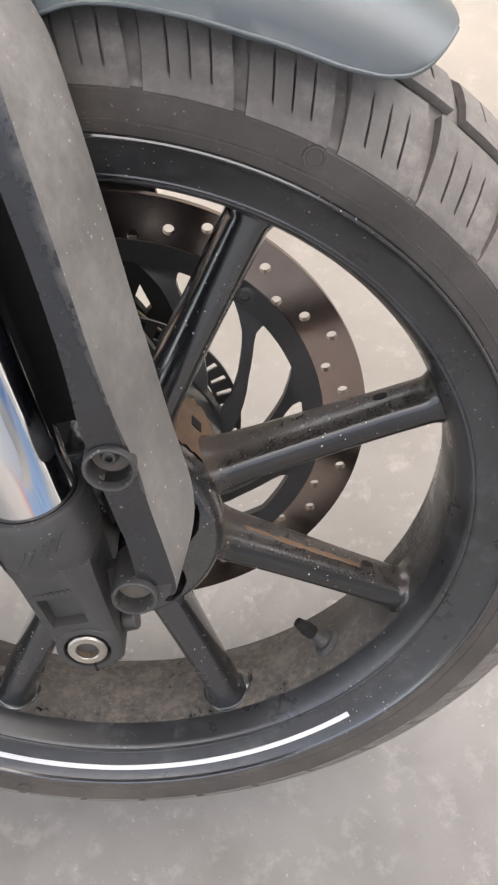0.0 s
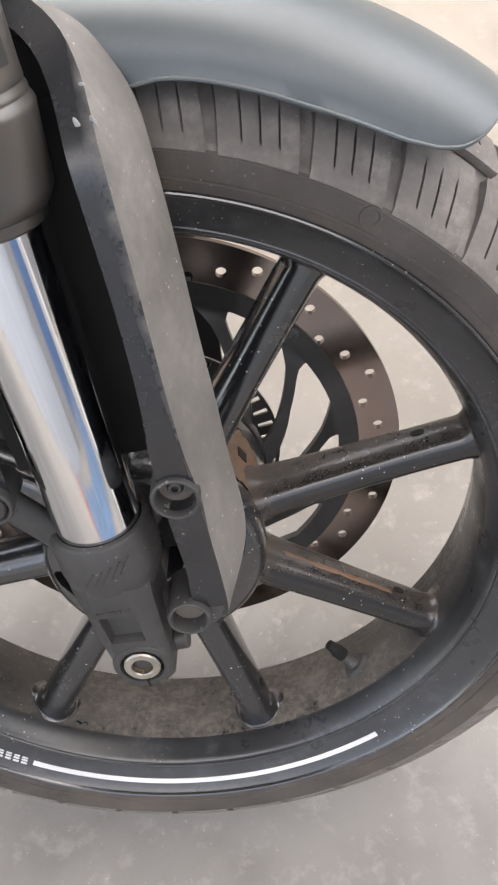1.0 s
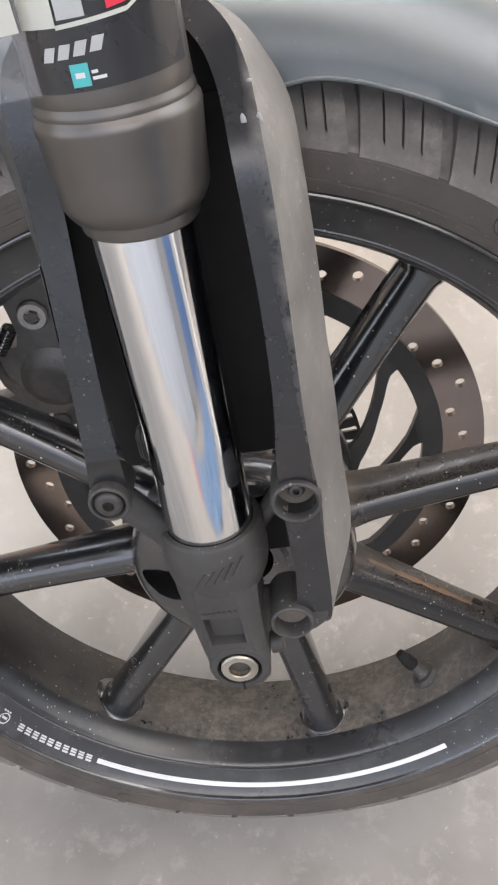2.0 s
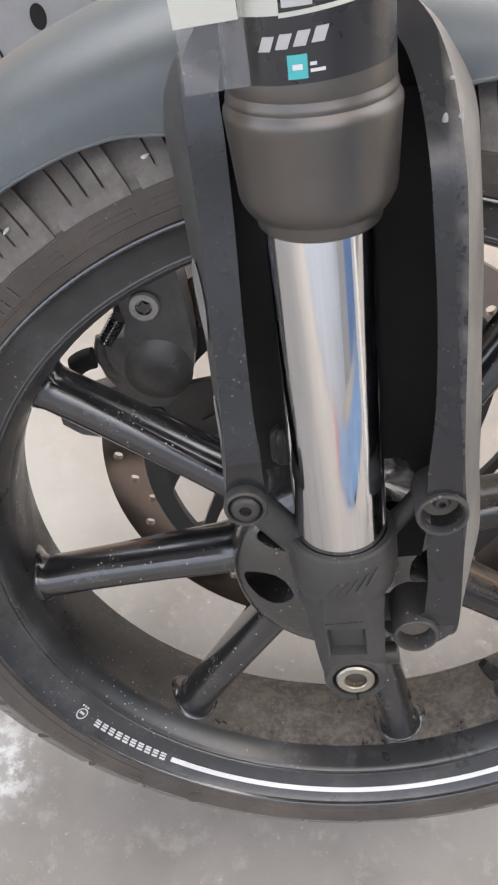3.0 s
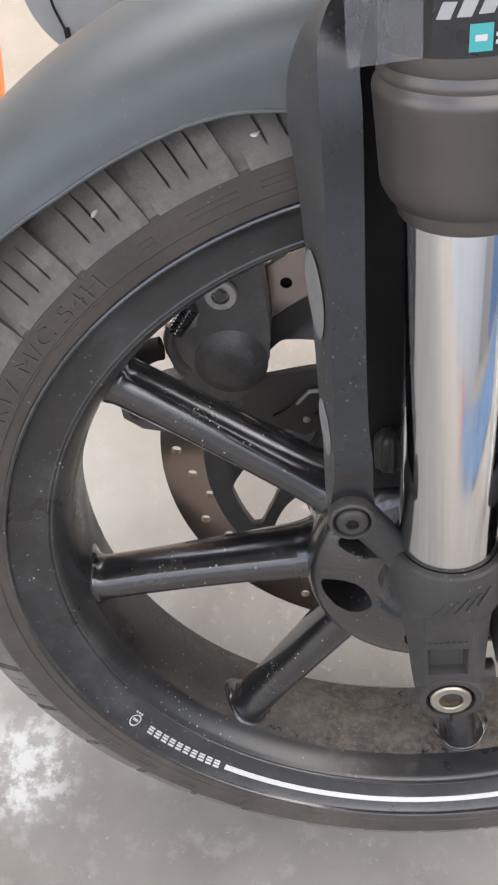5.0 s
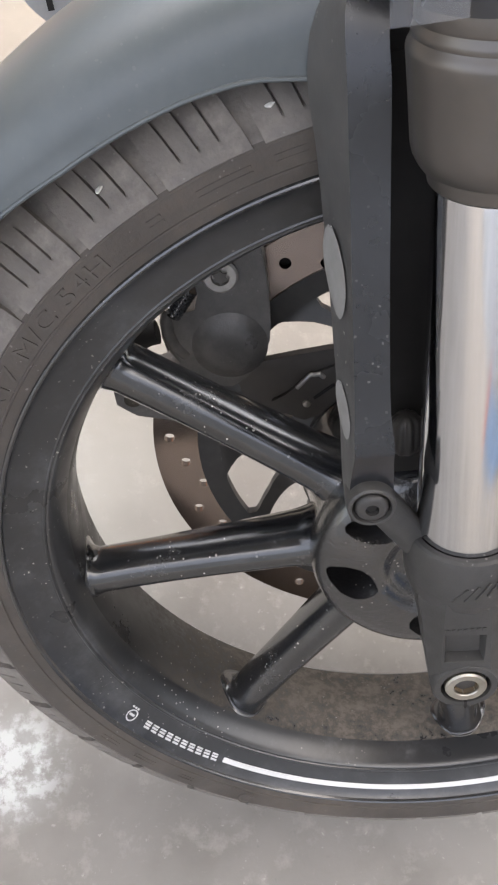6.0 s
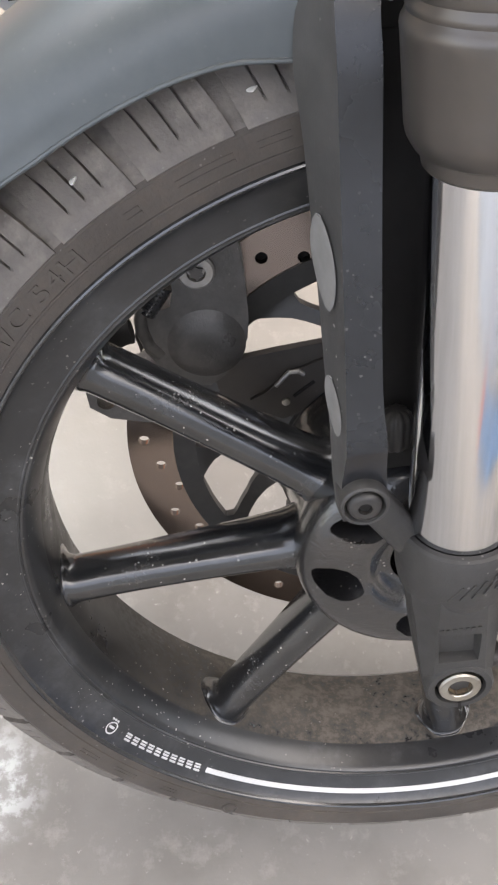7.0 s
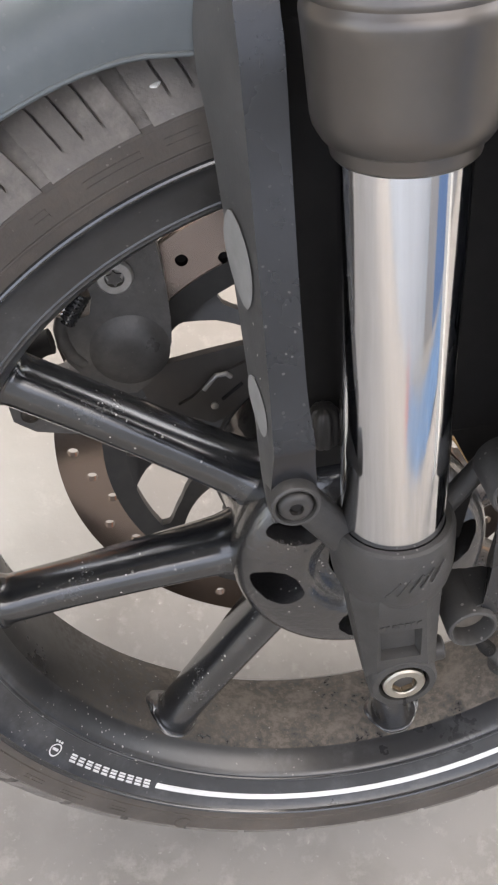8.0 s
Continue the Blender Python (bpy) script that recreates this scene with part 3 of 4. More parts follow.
def build_stripe():
    """The white rim stripe with its badge and lettering, which stays plain bars."""
    def arc(a0, a1, r0, r1, lift=0.0004):
        bm = bmesh.new()
        steps = max(2, int(abs(a1 - a0) / 1.0))
        rows = []
        for k in range(steps + 1):
            a = a0 + (a1 - a0) * k / steps
            rows.append([ring(r0, a, face_at(r0) - lift), ring(r1, a, face_at(r1) - lift), ring(r1, a, face_at(r1) + 0.0002), ring(r0, a, face_at(r0) + 0.0002)])
        return loft(rows, bm=bm)

    part("stripe", arc(-129.3, -61.5, 0.2197, 0.2226), WHITE, rim, "white rim stripe")
    # ten letters as plain bars
    for k in range(10):
        a = -145.9 + k * 1.58
        for r, shift in ((0.2191, 0.0), (0.2208, 0.08), (0.2225, 0.16)):
            part("letter_bar", arc(a + shift, a + shift + 1.10, r, r + 0.0009), WHITE, rim)
    bm = bmesh.new()
    for k in range(20):
        a = 2 * math.pi * k / 20
        b = 2 * math.pi * (k + 1) / 20
        pts = []
        for rad, ang in ((0.0030, a), (0.0038, a), (0.0038, b), (0.0030, b)):
            rr = 0.2213 + rad * math.sin(ang)
            pts.append(bm.verts.new(ring(rr, -149.0 + math.degrees(rad * math.cos(ang) / 0.2213), face_at(rr) - 0.0004)))
        bm.faces.new(pts)
    for k in (-1, 0, 1):
        bmesh.ops.create_uvsphere(bm, u_segments=8, v_segments=6, radius=0.0008, matrix=Matrix.Translation(ring(0.2165, -149.4 + 0.55 * k, face_at(0.2165) - 0.0002)))
    part("badge", bm, WHITE, rim)
    part("badge_bar", arc(-149.5, -148.5, 0.2207, 0.2219), WHITE, rim)


build_stripe()


def build_hub():
    prof = [(-0.0300, 0.0175), (-0.0370, 0.0180), (-0.0372, 0.0215), (-0.0385, 0.0245), (-0.0415, 0.0275), (-0.0440, 0.0300), (-0.0453, 0.0325), (-0.0457, 0.0360), (-0.0450, 0.0450), (-0.0440, 0.0540), (-0.0428, 0.0590), (-0.0408, 0.0625), (-0.0375, 0.0652), (-0.0320, 0.0672), (-0.0240, 0.0678),
            (-0.0150, 0.0660), (0.0, 0.0640), (0.0300, 0.0660), (0.0420, 0.0690), (0.0560, 0.0690), (0.0600, 0.0600), (0.0600, 0.0175)]
    hub = part("hub", lathe(prof, 96, closed=True), HUB_PAINT, bike, "dusty black cast wheel hub", sharp=30)
    # six lightening holes with a skewed, rounded outline
    outline = [(0.0605, -12.0), (0.0585, -14.0), (0.0500, -14.8), (0.0420, -12.5), (0.0370, -6.0), (0.0350, 4.0), (0.0352, 13.0), (0.0385, 17.0), (0.0440, 18.0), (0.0490, 15.5), (0.0545, 8.0), (0.0590, -3.0), (0.0606, -9.0)]
    for k, a in enumerate((185.0, 132.0, 65.0, 5.0, -55.0, -94.0)):
        carve(hub, loft([[ring(0.047 + (r - 0.047) * grow, a + (-1 if k % 2 else 1) * (1.0 + (b - 1.0) * grow), y) for r, b in outline] for y, grow in ((-0.0520, 1.20), (-0.0440, 1.0), (-0.0415, 0.94), (-0.0060, 0.86))]))
    # rust where two spokes meet the hub, with a drain hole
    rows = []
    for k in range(21):
        a = -2.0 + 3.0 * k
        w = 0.024 * math.sin(math.pi * (k + 0.5) / 21) ** 0.4 + 0.0016 * math.sin(k * 2.7)
        ys = [0.008 + w * q / 4 for q in range(-4, 5)]
        rows.append([ring(between([(-0.0240, 0.0678), (-0.0150, 0.0660), (0.0, 0.0640), (0.0300, 0.0660), (0.0420, 0.0690)], y) + 0.0007, a, y) for y in ys] + [ring(0.0600, a, 0.008)])
    part("rust_patch", loft(rows), RUST, hub, "brown rust on the hub", sharp=60)
    for e in hub.data.edges:
        e.use_edge_sharp = False
    hub.data.set_sharp_from_angle(angle=radians(30))
    part("drain_hole", turned([(0.0, 0.0058), (0.0006, 0.0058)], ring(0.0655, 24.0, 0.0140), ring(1.0, 24.0, 0.0), 4), BLACK, hub)
    return hub


hub = build_hub()


def build_valve():
    base = ring(0.1995, -60.2, 0.006)
    tip = ring(0.1735, -61.0, 0.009)
    d = tip - base
    n = d.length
    valve = part("valve_stem", turned([(-0.002, 0.0118), (0.0005, 0.0115), (0.0018, 0.0095), (0.0028, 0.0088), (0.0034, 0.0058), (0.007, 0.0046), (n * 0.55, 0.0038)], base, d, 24), CAST, rim)
    cap = [(n * 0.5, 0.0046)]
    for k in range(6):
        cap += [(n * 0.55 + k * 0.0013, 0.0050), (n * 0.55 + k * 0.0013 + 0.0006, 0.0044)]
    cap.append((n + 0.002, 0.0034))
    part("valve_cap", turned(cap, base, d, 18), BLACK, rim, "black ribbed valve cap")


build_valve()


# ---- brake disc ----
def build_disc():
    y0, y1 = 0.0672, 0.0716
    pattern = (0.142, 0.150, 0.139, 0.146, 0.135)
    verts, faces = [], []
    n, step, r0, r1, hole = 24, 8.0, 0.1315, 0.1600, 0.0034

    def add(p):
        verts.append(tuple(p))
        return len(verts) - 1

    for k in range(45):
        a = 60.7 - step * k
        rc = pattern[k % 5]
        outer, inner = [], []
        for q in range(n):
            side, f = divmod(q, n // 4)
            f /= n // 4
            aa, rr = ((-0.5 + f, r1), (0.5, r1 + (r0 - r1) * f), (0.5 - f, r0), (-0.5, r0 + (r1 - r0) * f))[side]
            outer.append((rr, a - aa * step))
            u, v = rr - rc, -aa * radians(step) * rc
            d = math.hypot(u, v)
            inner.append((rc + hole * u / d, a + math.degrees(hole * v / d / rc)))
        loops = [[add(ring(r, b, y)) for r, b in pts] for pts, y in ((outer, y0), (inner, y0), (inner, y1), (outer, y1))]
        for q in range(n):
            j = (q + 1) % n
            for A, B in zip(loops, loops[1:]):
                faces.append((A[q], A[j], B[j], B[q]))
            if q // (n // 4) in (0, 2):
                faces.append((loops[3][q], loops[3][j], loops[0][j], loops[0][q]))
    me = bpy.data.meshes.new("brake_disc")
    me.from_pydata(verts, [], faces)
    bm = bmesh.new()
    bm.from_mesh(me)
    bmesh.ops.remove_doubles(bm, verts=bm.verts, dist=2e-5)
    disc = part("brake_disc", bm, STEEL, bike, "drilled steel brake disc with bronze sheen")
    bm = lathe([(0.0662, 0.1190), (0.0662, 0.1325), (0.0722, 0.1325), (0.0722, 0.1190)], 128, closed=True)
    carrier = part("disc_carrier", bm, CARRIER, disc, "matt black disc carrier")
    bm = lathe([(0.0430, 0.0480), (0.0430, 0.0700), (0.0500, 0.0700), (0.0500, 0.0480)], 96, closed=True)
    part("carrier_ring", bm, CARRIER, disc)
    arm = None
    for k in range(12):
        m = Matrix.Rotation(radians(30 * k), 4, "Y")
        if arm is None:
            rows = []
            for q in range(13):
                r = 0.066 + 0.0565 * q / 12
                mid = between([(0.066, -5.0), (0.080, 6.0), (0.095, 18.0), (0.113, 29.0), (0.1225, 33.0)], r)
                half = between([(0.066, 9.0), (0.080, 5.5), (0.095, 3.2), (0.108, 3.0), (0.116, 4.5), (0.1225, 9.0)], r)
                y = between([(0.066, 0.0455), (0.080, 0.0500), (0.118, 0.0664), (0.1225, 0.0664)], r)
                rows.append([ring(r, mid + half, y), ring(r, mid - half, y), ring(r, mid - half, y + 0.0056), ring(r, mid + half, y + 0.0056)])
            bm = bmesh.new()
            arm = part("carrier_arm", loft(rows, bm=bm), CARRIER, disc)
            arm.matrix_basis = m
        else:
            again(arm, m)
    # slotted sensor ring inside the carrier
    for r in (0.0640, 0.0765):
        part("sensor_ring", lathe([(0.073, r), (0.073, r + 0.0024), (0.075, r + 0.0024), (0.075, r)], 96, closed=True), DARK_STEEL, disc)
    tooth = None
    for k in range(44):
        m = Matrix.Rotation(radians(360 / 44 * k), 4, "Y")
        if tooth is None:
            tooth = part("sensor_tooth", plate([(0.0660, -0.0033), (0.0770, -0.0036), (0.0770, 0.0036), (0.0660, 0.0033)], 0.073, 0.075), DARK_STEEL, disc)
            tooth.matrix_basis = m
        else:
            again(tooth, m)
    # rivets that hold the carrier to the friction ring
    rivet = None
    for k in range(6):
        m = Matrix.Rotation(radians(60 * k), 4, "Y")
        if rivet is None:
            rivet = part("rivet", turned([(0.0, 0.0058), (0.0016, 0.0058), (0.0022, 0.0048), (0.0022, 0.0030), (0.0012, 0.0026)], ring(0.1255, 96.0, 0.0662), (0, -1, 0), 24), DARK_STEEL, disc)
            rivet.matrix_basis = m
        else:
            again(rivet, m)


build_disc()


# ---- fork leg ----
FORK_DIR = Vector((0.045, 0.0, 1.0)).normalized()
FORK_Y = -0.098


def fork_at(z, y=FORK_Y):
    return Vector((0.0028 + 0.045 * (z - 0.11), y, z))


def fork_turn(profile, y=FORK_Y, segs=64):
    """Turns (height, radius) about the fork's line."""
    base = fork_at(0.0, y)
    k = 1 / FORK_DIR.z
    return turned([(z * k, r) for z, r in profile], base, FORK_DIR, segs)


def build_fork():
    leg = part("fork_leg", fork_turn([(0.2405, 0.0222), (0.2415, 0.0232), (0.2462, 0.0240), (0.2472, 0.0260), (0.2490, 0.0272), (0.2515, 0.0285), (0.2540, 0.0291), (0.2580, 0.0294), (0.2700, 0.0303), (0.2800, 0.0311), (0.2826, 0.0314),
                                      (0.2842, 0.0312), (0.2856, 0.0304), (0.2870, 0.0298), (0.2880, 0.0300), (0.2890, 0.0298), (0.2902, 0.0293), (0.2912, 0.0291), (0.2920, 0.0294), (0.2960, 0.0292), (0.420, 0.0292)]), TUBE, bike,
               "upside-down fork leg, brown-grey outer tube", sharp=25)
    part("stanchion", fork_turn([(0.05, 0.0212), (0.2420, 0.0212)], segs=96), CHROME, leg, "bright chrome fork stanchion")
    # foot casting: collar, tapering shank and axle clamp
    bm = fork_turn([(0.020, 0.0120), (0.044, 0.0185), (0.052, 0.0222), (0.058, 0.0248), (0.064, 0.0259), (0.0700, 0.0262), (0.0840, 0.0258), (0.0862, 0.0250), (0.0872, 0.0238), (0.0874, 0.0216), (0.080, 0.0213)])
    foot = part("fork_foot", bm, CAST, leg, "matt black cast fork foot", sharp=30)

    def slab(z, xl, xr, yf, yb, c=0.004):
        return [Vector(p) for p in ((xl + c, yf, z), (xr - c, yf, z), (xr, yf + c, z), (xr, yb, z), (xl, yb, z), (xl, yf + c, z))]

    bm = loft(smooth_rows([slab(-0.0190, -0.0090, 0.0090, -0.1140, -0.0880), slab(-0.0150, -0.0138, 0.0138, -0.1160, -0.0850), slab(0.000, -0.0160, 0.0158, -0.1168, -0.0820),
               slab(0.020, -0.0178, 0.0166, -0.1188, -0.0800, 0.006), slab(0.042, -0.0192, 0.0178, -0.1206, -0.0780, 0.008), slab(0.056, -0.0208, 0.0192, -0.1216, -0.0790, 0.010), slab(0.066, -0.0200, 0.0190, -0.1200, -0.0800, 0.010), slab(0.074, -0.0150, 0.0140, -0.1120, -0.0850)], 3))
    body = part("clamp_body", bm, CAST, foot, sharp=32)
    well = [[Vector((-0.0015 + (x + 0.0015) * k, y, 0.0300 + (z - 0.0300) * k)) for x, z in ((-0.0105, 0.0198), (0.0078, 0.0188), (0.0078, 0.0392), (-0.0105, 0.0408))] for y, k in ((-0.128, 1.10), (-0.1196, 1.0), (-0.1140, 0.84))]
    carve(body, loft(well))
    part("axle_boss", turned([(0.0, 0.0160), (0.030, 0.0162), (0.0350, 0.0158), (0.0368, 0.0146), (0.0368, 0.0118), (0.0350, 0.0112), (0.0300, 0.0110)], (0, -0.0820, 0), (0, -1, 0), 40), CAST, foot)
    part("pinch_slot", bevel(plate([(-0.0007, -0.0158), (0.0007, -0.0158), (0.0007, -0.0112), (-0.0007, -0.0112)], -0.1191, -0.1180), 0.0001), BLACK, foot)
    carve(body, turned([(0.0, 0.0112), (0.02, 0.0112)], (0, -0.1125, 0), (0, -1, 0), 40))
    bm = bmesh.new()
    rows = [[bm.verts.new(Vector((r * math.cos(2 * math.pi * q / 48), y, r * math.sin(2 * math.pi * q / 48)))) for q in range(48)] for y, r in ((-0.1130, 0.0098), (-0.1186, 0.0098), (-0.1195, 0.0090), (-0.1195, 0.0060), (-0.1190, 0.0056), (-0.1130, 0.0056))]
    for a, b in zip(rows, rows[1:]):
        for q in range(48):
            bm.faces.new((a[q], a[(q + 1) % 48], b[(q + 1) % 48], b[q]))
    nut = part("axle_end", bm, SILVER, leg, "silver hollow axle end with hex socket")
    hexagon = [[Vector((0.0057 * math.cos(math.pi * (q / 3 + 0.1)), y, 0.0057 * math.sin(math.pi * (q / 3 + 0.1)))) for q in range(6)] for y in (-0.1184, -0.1140)]
    bm = loft(hexagon, caps=False)
    bm.faces.new([v for v in bm.verts if v.co.y > -0.1150])
    part("hex_socket", bm, TAN, nut, "brown dusty hex socket")
    # worn embossed writing over the pocket, as plain bars
    for k in range(7):
        part("emboss_bar", bevel(plate([(-0.0105 + 0.0027 * k, 0.0432), (-0.0088 + 0.0027 * k, 0.0432), (-0.0088 + 0.0027 * k, 0.0452), (-0.0105 + 0.0027 * k, 0.0452)], -0.1213, -0.1195), 0.0002), CAST, foot)
    # pinch bolt on the side of the clamp
    part("pinch_bolt", turned([(0.0, 0.0060), (0.006, 0.0060), (0.007, 0.0052)], (0.0165, -0.1000, -0.0030), (1, 0, 0), 20), DARK_STEEL, foot)
    # slanted ribs embossed on the collar
    for k in range(5):
        z0, x0 = 0.0655 + 0.0012 * k, -0.0100 + 0.0048 * k
        pts = []
        for f in (0.0, 0.5, 1.0):
            x = x0 + 0.006 * f
            pts.append(Vector((x + 0.002, FORK_Y - math.sqrt(0.0265 ** 2 - x ** 2), z0 + 0.0085 * f)))
        part("emboss_rib", tube_along(pts, 0.0005, 6), CAST, foot)
    # lugs that carry the guard
    for a, b, r in (((-0.018, -0.098, 0.078), (-0.0385, -0.103, 0.1140), 0.0078), ((0.018, -0.088, 0.066), (0.0440, -0.088, 0.098), 0.0048), ((0.012, -0.092, 0.022), (0.0300, -0.086, 0.018), 0.0070)):
        part("guard_lug", tube_along([a, [(p + q) / 2 for p, q in zip(a, b)], b], r, 14), CAST, foot)
    return leg


leg = build_fork()


def build_labels():
    """The black label on the outer tube with its print; lettering stays plain bars."""
    def patch(a0, a1, z0, z1, mat, name, lift, slope=0.0, label="", lean=0.0):
        bm = bmesh.new()
        steps = max(2, int(abs(a1 - a0) / 5))
        rows = []
        for k in range(steps + 1):
            a = radians(a0 + (a1 - a0) * k / steps)
            col = []
            for rad in (0.0292 + lift, 0.0292 + lift - 0.0003):
                for z in ((z0, z1) if rad > 0.0292 + lift - 0.0001 else (z1, z0)):
                    zz = z + slope * (k / steps)
                    c = fork_at(zz)
                    b = a + (radians(lean) if z == z1 else 0.0)
                    col.append(c + Vector((rad * math.sin(b), -rad * math.cos(b), 0)))
            rows.append(col)
        return part(name, loft(rows, bm=bm), mat, leg, label)

    patch(-75, 75, 0.2975, 0.3480, LABEL_BLACK, "label", 0.0004, label="black label wrapped round the fork tube")
    patch(-44, -16, 0.3180, 0.3420, CREAM, "label_panel", 0.0008)
    patch(-16, 30, 0.3172, 0.3186, CREAM, "label_line", 0.0008, 0.0012)
    patch(30, 46, 0.3184, 0.3196, CREAM, "label_line", 0.0008, 0.004)
    patch(18, 36, 0.3205, 0.3250, RED, "label_flash", 0.0008, 0.001)
    patch(-14, 4, 0.3200, 0.3290, GREY_PRINT, "label_shape", 0.0008)
    for k in range(4):
        a, z = -31 + k * 11.0, 0.3078 + 0.0005 * k
        patch(a, a + 7.6, z, z + 0.0044, GREY_PRINT, "letter_bar", 0.0008, lean=3.6)
    patch(-13, -1, 0.2992, 0.3064, TEAL, "label_square", 0.0008)
    patch(-10, -4, 0.3020, 0.3036, WHITE, "letter_bar", 0.0011)
    for z, w in ((0.3028, 4), (0.3008, 9)):
        patch(0.5, 0.5 + w, z, z + 0.0010, WHITE, "letter_bar", 0.0008)


build_labels()


def build_film():
    """Loose clear film that stands off the tube beside the label."""
    bm = bmesh.new()
    rows = []
    for k in range(7):
        f = k / 6
        x = -0.0290 + 0.021 * f
        y = -0.1256 + 0.0010 * f
        rows.append([Vector((x + 0.0006, y, 0.2985)), Vector((x + 0.002, y + 0.001, 0.3480)), Vector((x + 0.002, y + 0.0013, 0.3480)), Vector((x + 0.0006, y + 0.0003, 0.2985))])
    part("clear_film", loft(rows, bm=bm), FILM, leg, "loose clear protective film")
    bm = loft([[Vector((-0.0283 + 0.0200 * f, -0.1262 + 0.0010 * f, z)) + Vector((0, -d, 0)) for z, d in ((0.3185, 0.0003), (0.3478, -0.0002), (0.3478, -0.0006), (0.3185, -0.0001))] for f in (0.0, 0.25, 0.5, 0.75, 1.0)])
    part("film_panel", bm, CREAM, leg)


build_film()


CUP_HIGH, CUP_LOW, CUP_REAR = (0.0470, -0.1182, 0.1055), (0.0320, -0.1150, 0.0255), (-0.0388, -0.1125, 0.1148)


def build_guard():
    """The moulded guard round the fork: two arms joined by an arch behind the tube, and a dark back wall."""
    def sec(z, xi, xc, yf, xs, yb, yi=None, wide=0.012):
        s = 1 if xc > xi else -1
        return [Vector((xi, yi or yf, z)), Vector((xc, yf, z)), Vector((xs, yb, z)), Vector((xs - s * wide, yb, z))]

    right = [sec(0.0150, 0.0400, 0.0445, -0.1070, 0.0455, -0.1040, wide=0.003), sec(0.0180, 0.0385, 0.0492, -0.1095, 0.0505, -0.0990, wide=0.005), sec(0.0225, 0.0370, 0.0518, -0.1112, 0.0552, -0.0920, wide=0.008), sec(0.030, 0.0362, 0.0532, -0.1122, 0.0604, -0.0840), sec(0.042, 0.0372, 0.0542, -0.1130, 0.0654, -0.0785),
             sec(0.060, 0.0392, 0.0552, -0.1140, 0.0686, -0.0780), sec(0.080, 0.0396, 0.0562, -0.1152, 0.0692, -0.0780), sec(0.100, 0.0400, 0.0578, -0.1152, 0.0692, -0.0765),
             sec(0.130, 0.0420, 0.0572, -0.1172, 0.0705, -0.0760), sec(0.160, 0.0460, 0.0580, -0.1170, 0.0710, -0.0740), sec(0.200, 0.0484, 0.0598, -0.1150, 0.0725, -0.0720), sec(0.240, 0.0488, 0.0610, -0.1120, 0.0727, -0.0660)]
    arch = [[(0.0485, -0.108, 0.262), (0.0608, -0.106, 0.262), (0.0715, -0.062, 0.266), (0.058, -0.062, 0.266)],
            [(0.0470, -0.093, 0.282), (0.0590, -0.089, 0.286), (0.0640, -0.056, 0.285), (0.052, -0.056, 0.279)],
            [(0.0420, -0.080, 0.296), (0.0520, -0.075, 0.303), (0.0540, -0.052, 0.299), (0.044, -0.052, 0.290)],
            [(0.0300, -0.068, 0.306), (0.0360, -0.063, 0.315), (0.0360, -0.050, 0.310), (0.028, -0.050, 0.301)],
            [(0.0080, -0.064, 0.312), (0.0080, -0.060, 0.320), (0.0080, -0.050, 0.316), (0.008, -0.050, 0.305)],
            [(-0.0140, -0.068, 0.304), (-0.0200, -0.063, 0.313), (-0.0200, -0.050, 0.308), (-0.012, -0.050, 0.298)],
            [(-0.0225, -0.078, 0.289), (-0.0350, -0.075, 0.297), (-0.0420, -0.054, 0.292), (-0.032, -0.054, 0.285)]]
    left = [sec(0.270, -0.0233, -0.0374, -0.0830, -0.0490, -0.0600), sec(0.240, -0.0247, -0.0385, -0.0860, -0.0480, -0.0630), sec(0.200, -0.0272, -0.0405, -0.0945, -0.0476, -0.0700),
            sec(0.160, -0.0290, -0.0425, -0.1025, -0.0479, -0.0800), sec(0.143, -0.0286, -0.0438, -0.1068, -0.0480, -0.0860), sec(0.137, -0.0287, -0.0442, -0.1080, -0.0481, -0.0885), sec(0.132, -0.0290, -0.0450, -0.1076, -0.0484, -0.0905), sec(0.118, -0.0294, -0.0472, -0.1078, -0.0490, -0.0950, wide=0.012), sec(0.104, -0.0300, -0.0472, -0.1085, -0.0488, -0.0980, wide=0.010)]
    bm = loft(smooth_rows([*right, *[[Vector(p) for p in q] for q in arch], *left]))
    guard = part("fork_guard", bevel(bm, 0.0028, 4, 35), GUARD, bike, "black plastic fork guard, dusty on its flank", sharp=40)
    for c, r in ((CUP_HIGH, 0.0086), (CUP_LOW, 0.0090)):
        carve(guard, turned([(-0.03, r), (0.0145, r)], c, (0, 1, 0), 36))
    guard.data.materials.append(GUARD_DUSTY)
    guard.data.materials.append(GUARD_LIT)
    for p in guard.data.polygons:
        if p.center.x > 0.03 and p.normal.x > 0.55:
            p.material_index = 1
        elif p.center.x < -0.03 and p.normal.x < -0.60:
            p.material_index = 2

    def flank(z, f):
        """A place on the outer flank of the rear arm: f runs from the front edge to the back."""
        front = Vector((between([(0.104, -0.0460), (0.16, -0.0425), (0.20, -0.0405), (0.24, -0.0385)], z), between([(0.104, -0.112), (0.13, -0.1085), (0.16, -0.1025), (0.20, -0.0945), (0.24, -0.086)], z), z))
        back = Vector((-0.0479, between([(0.104, -0.098), (0.13, -0.090), (0.16, -0.080), (0.20, -0.070), (0.24, -0.063)], z), z))
        return front.lerp(back, f) + Vector((-0.0005, -0.0003, 0))

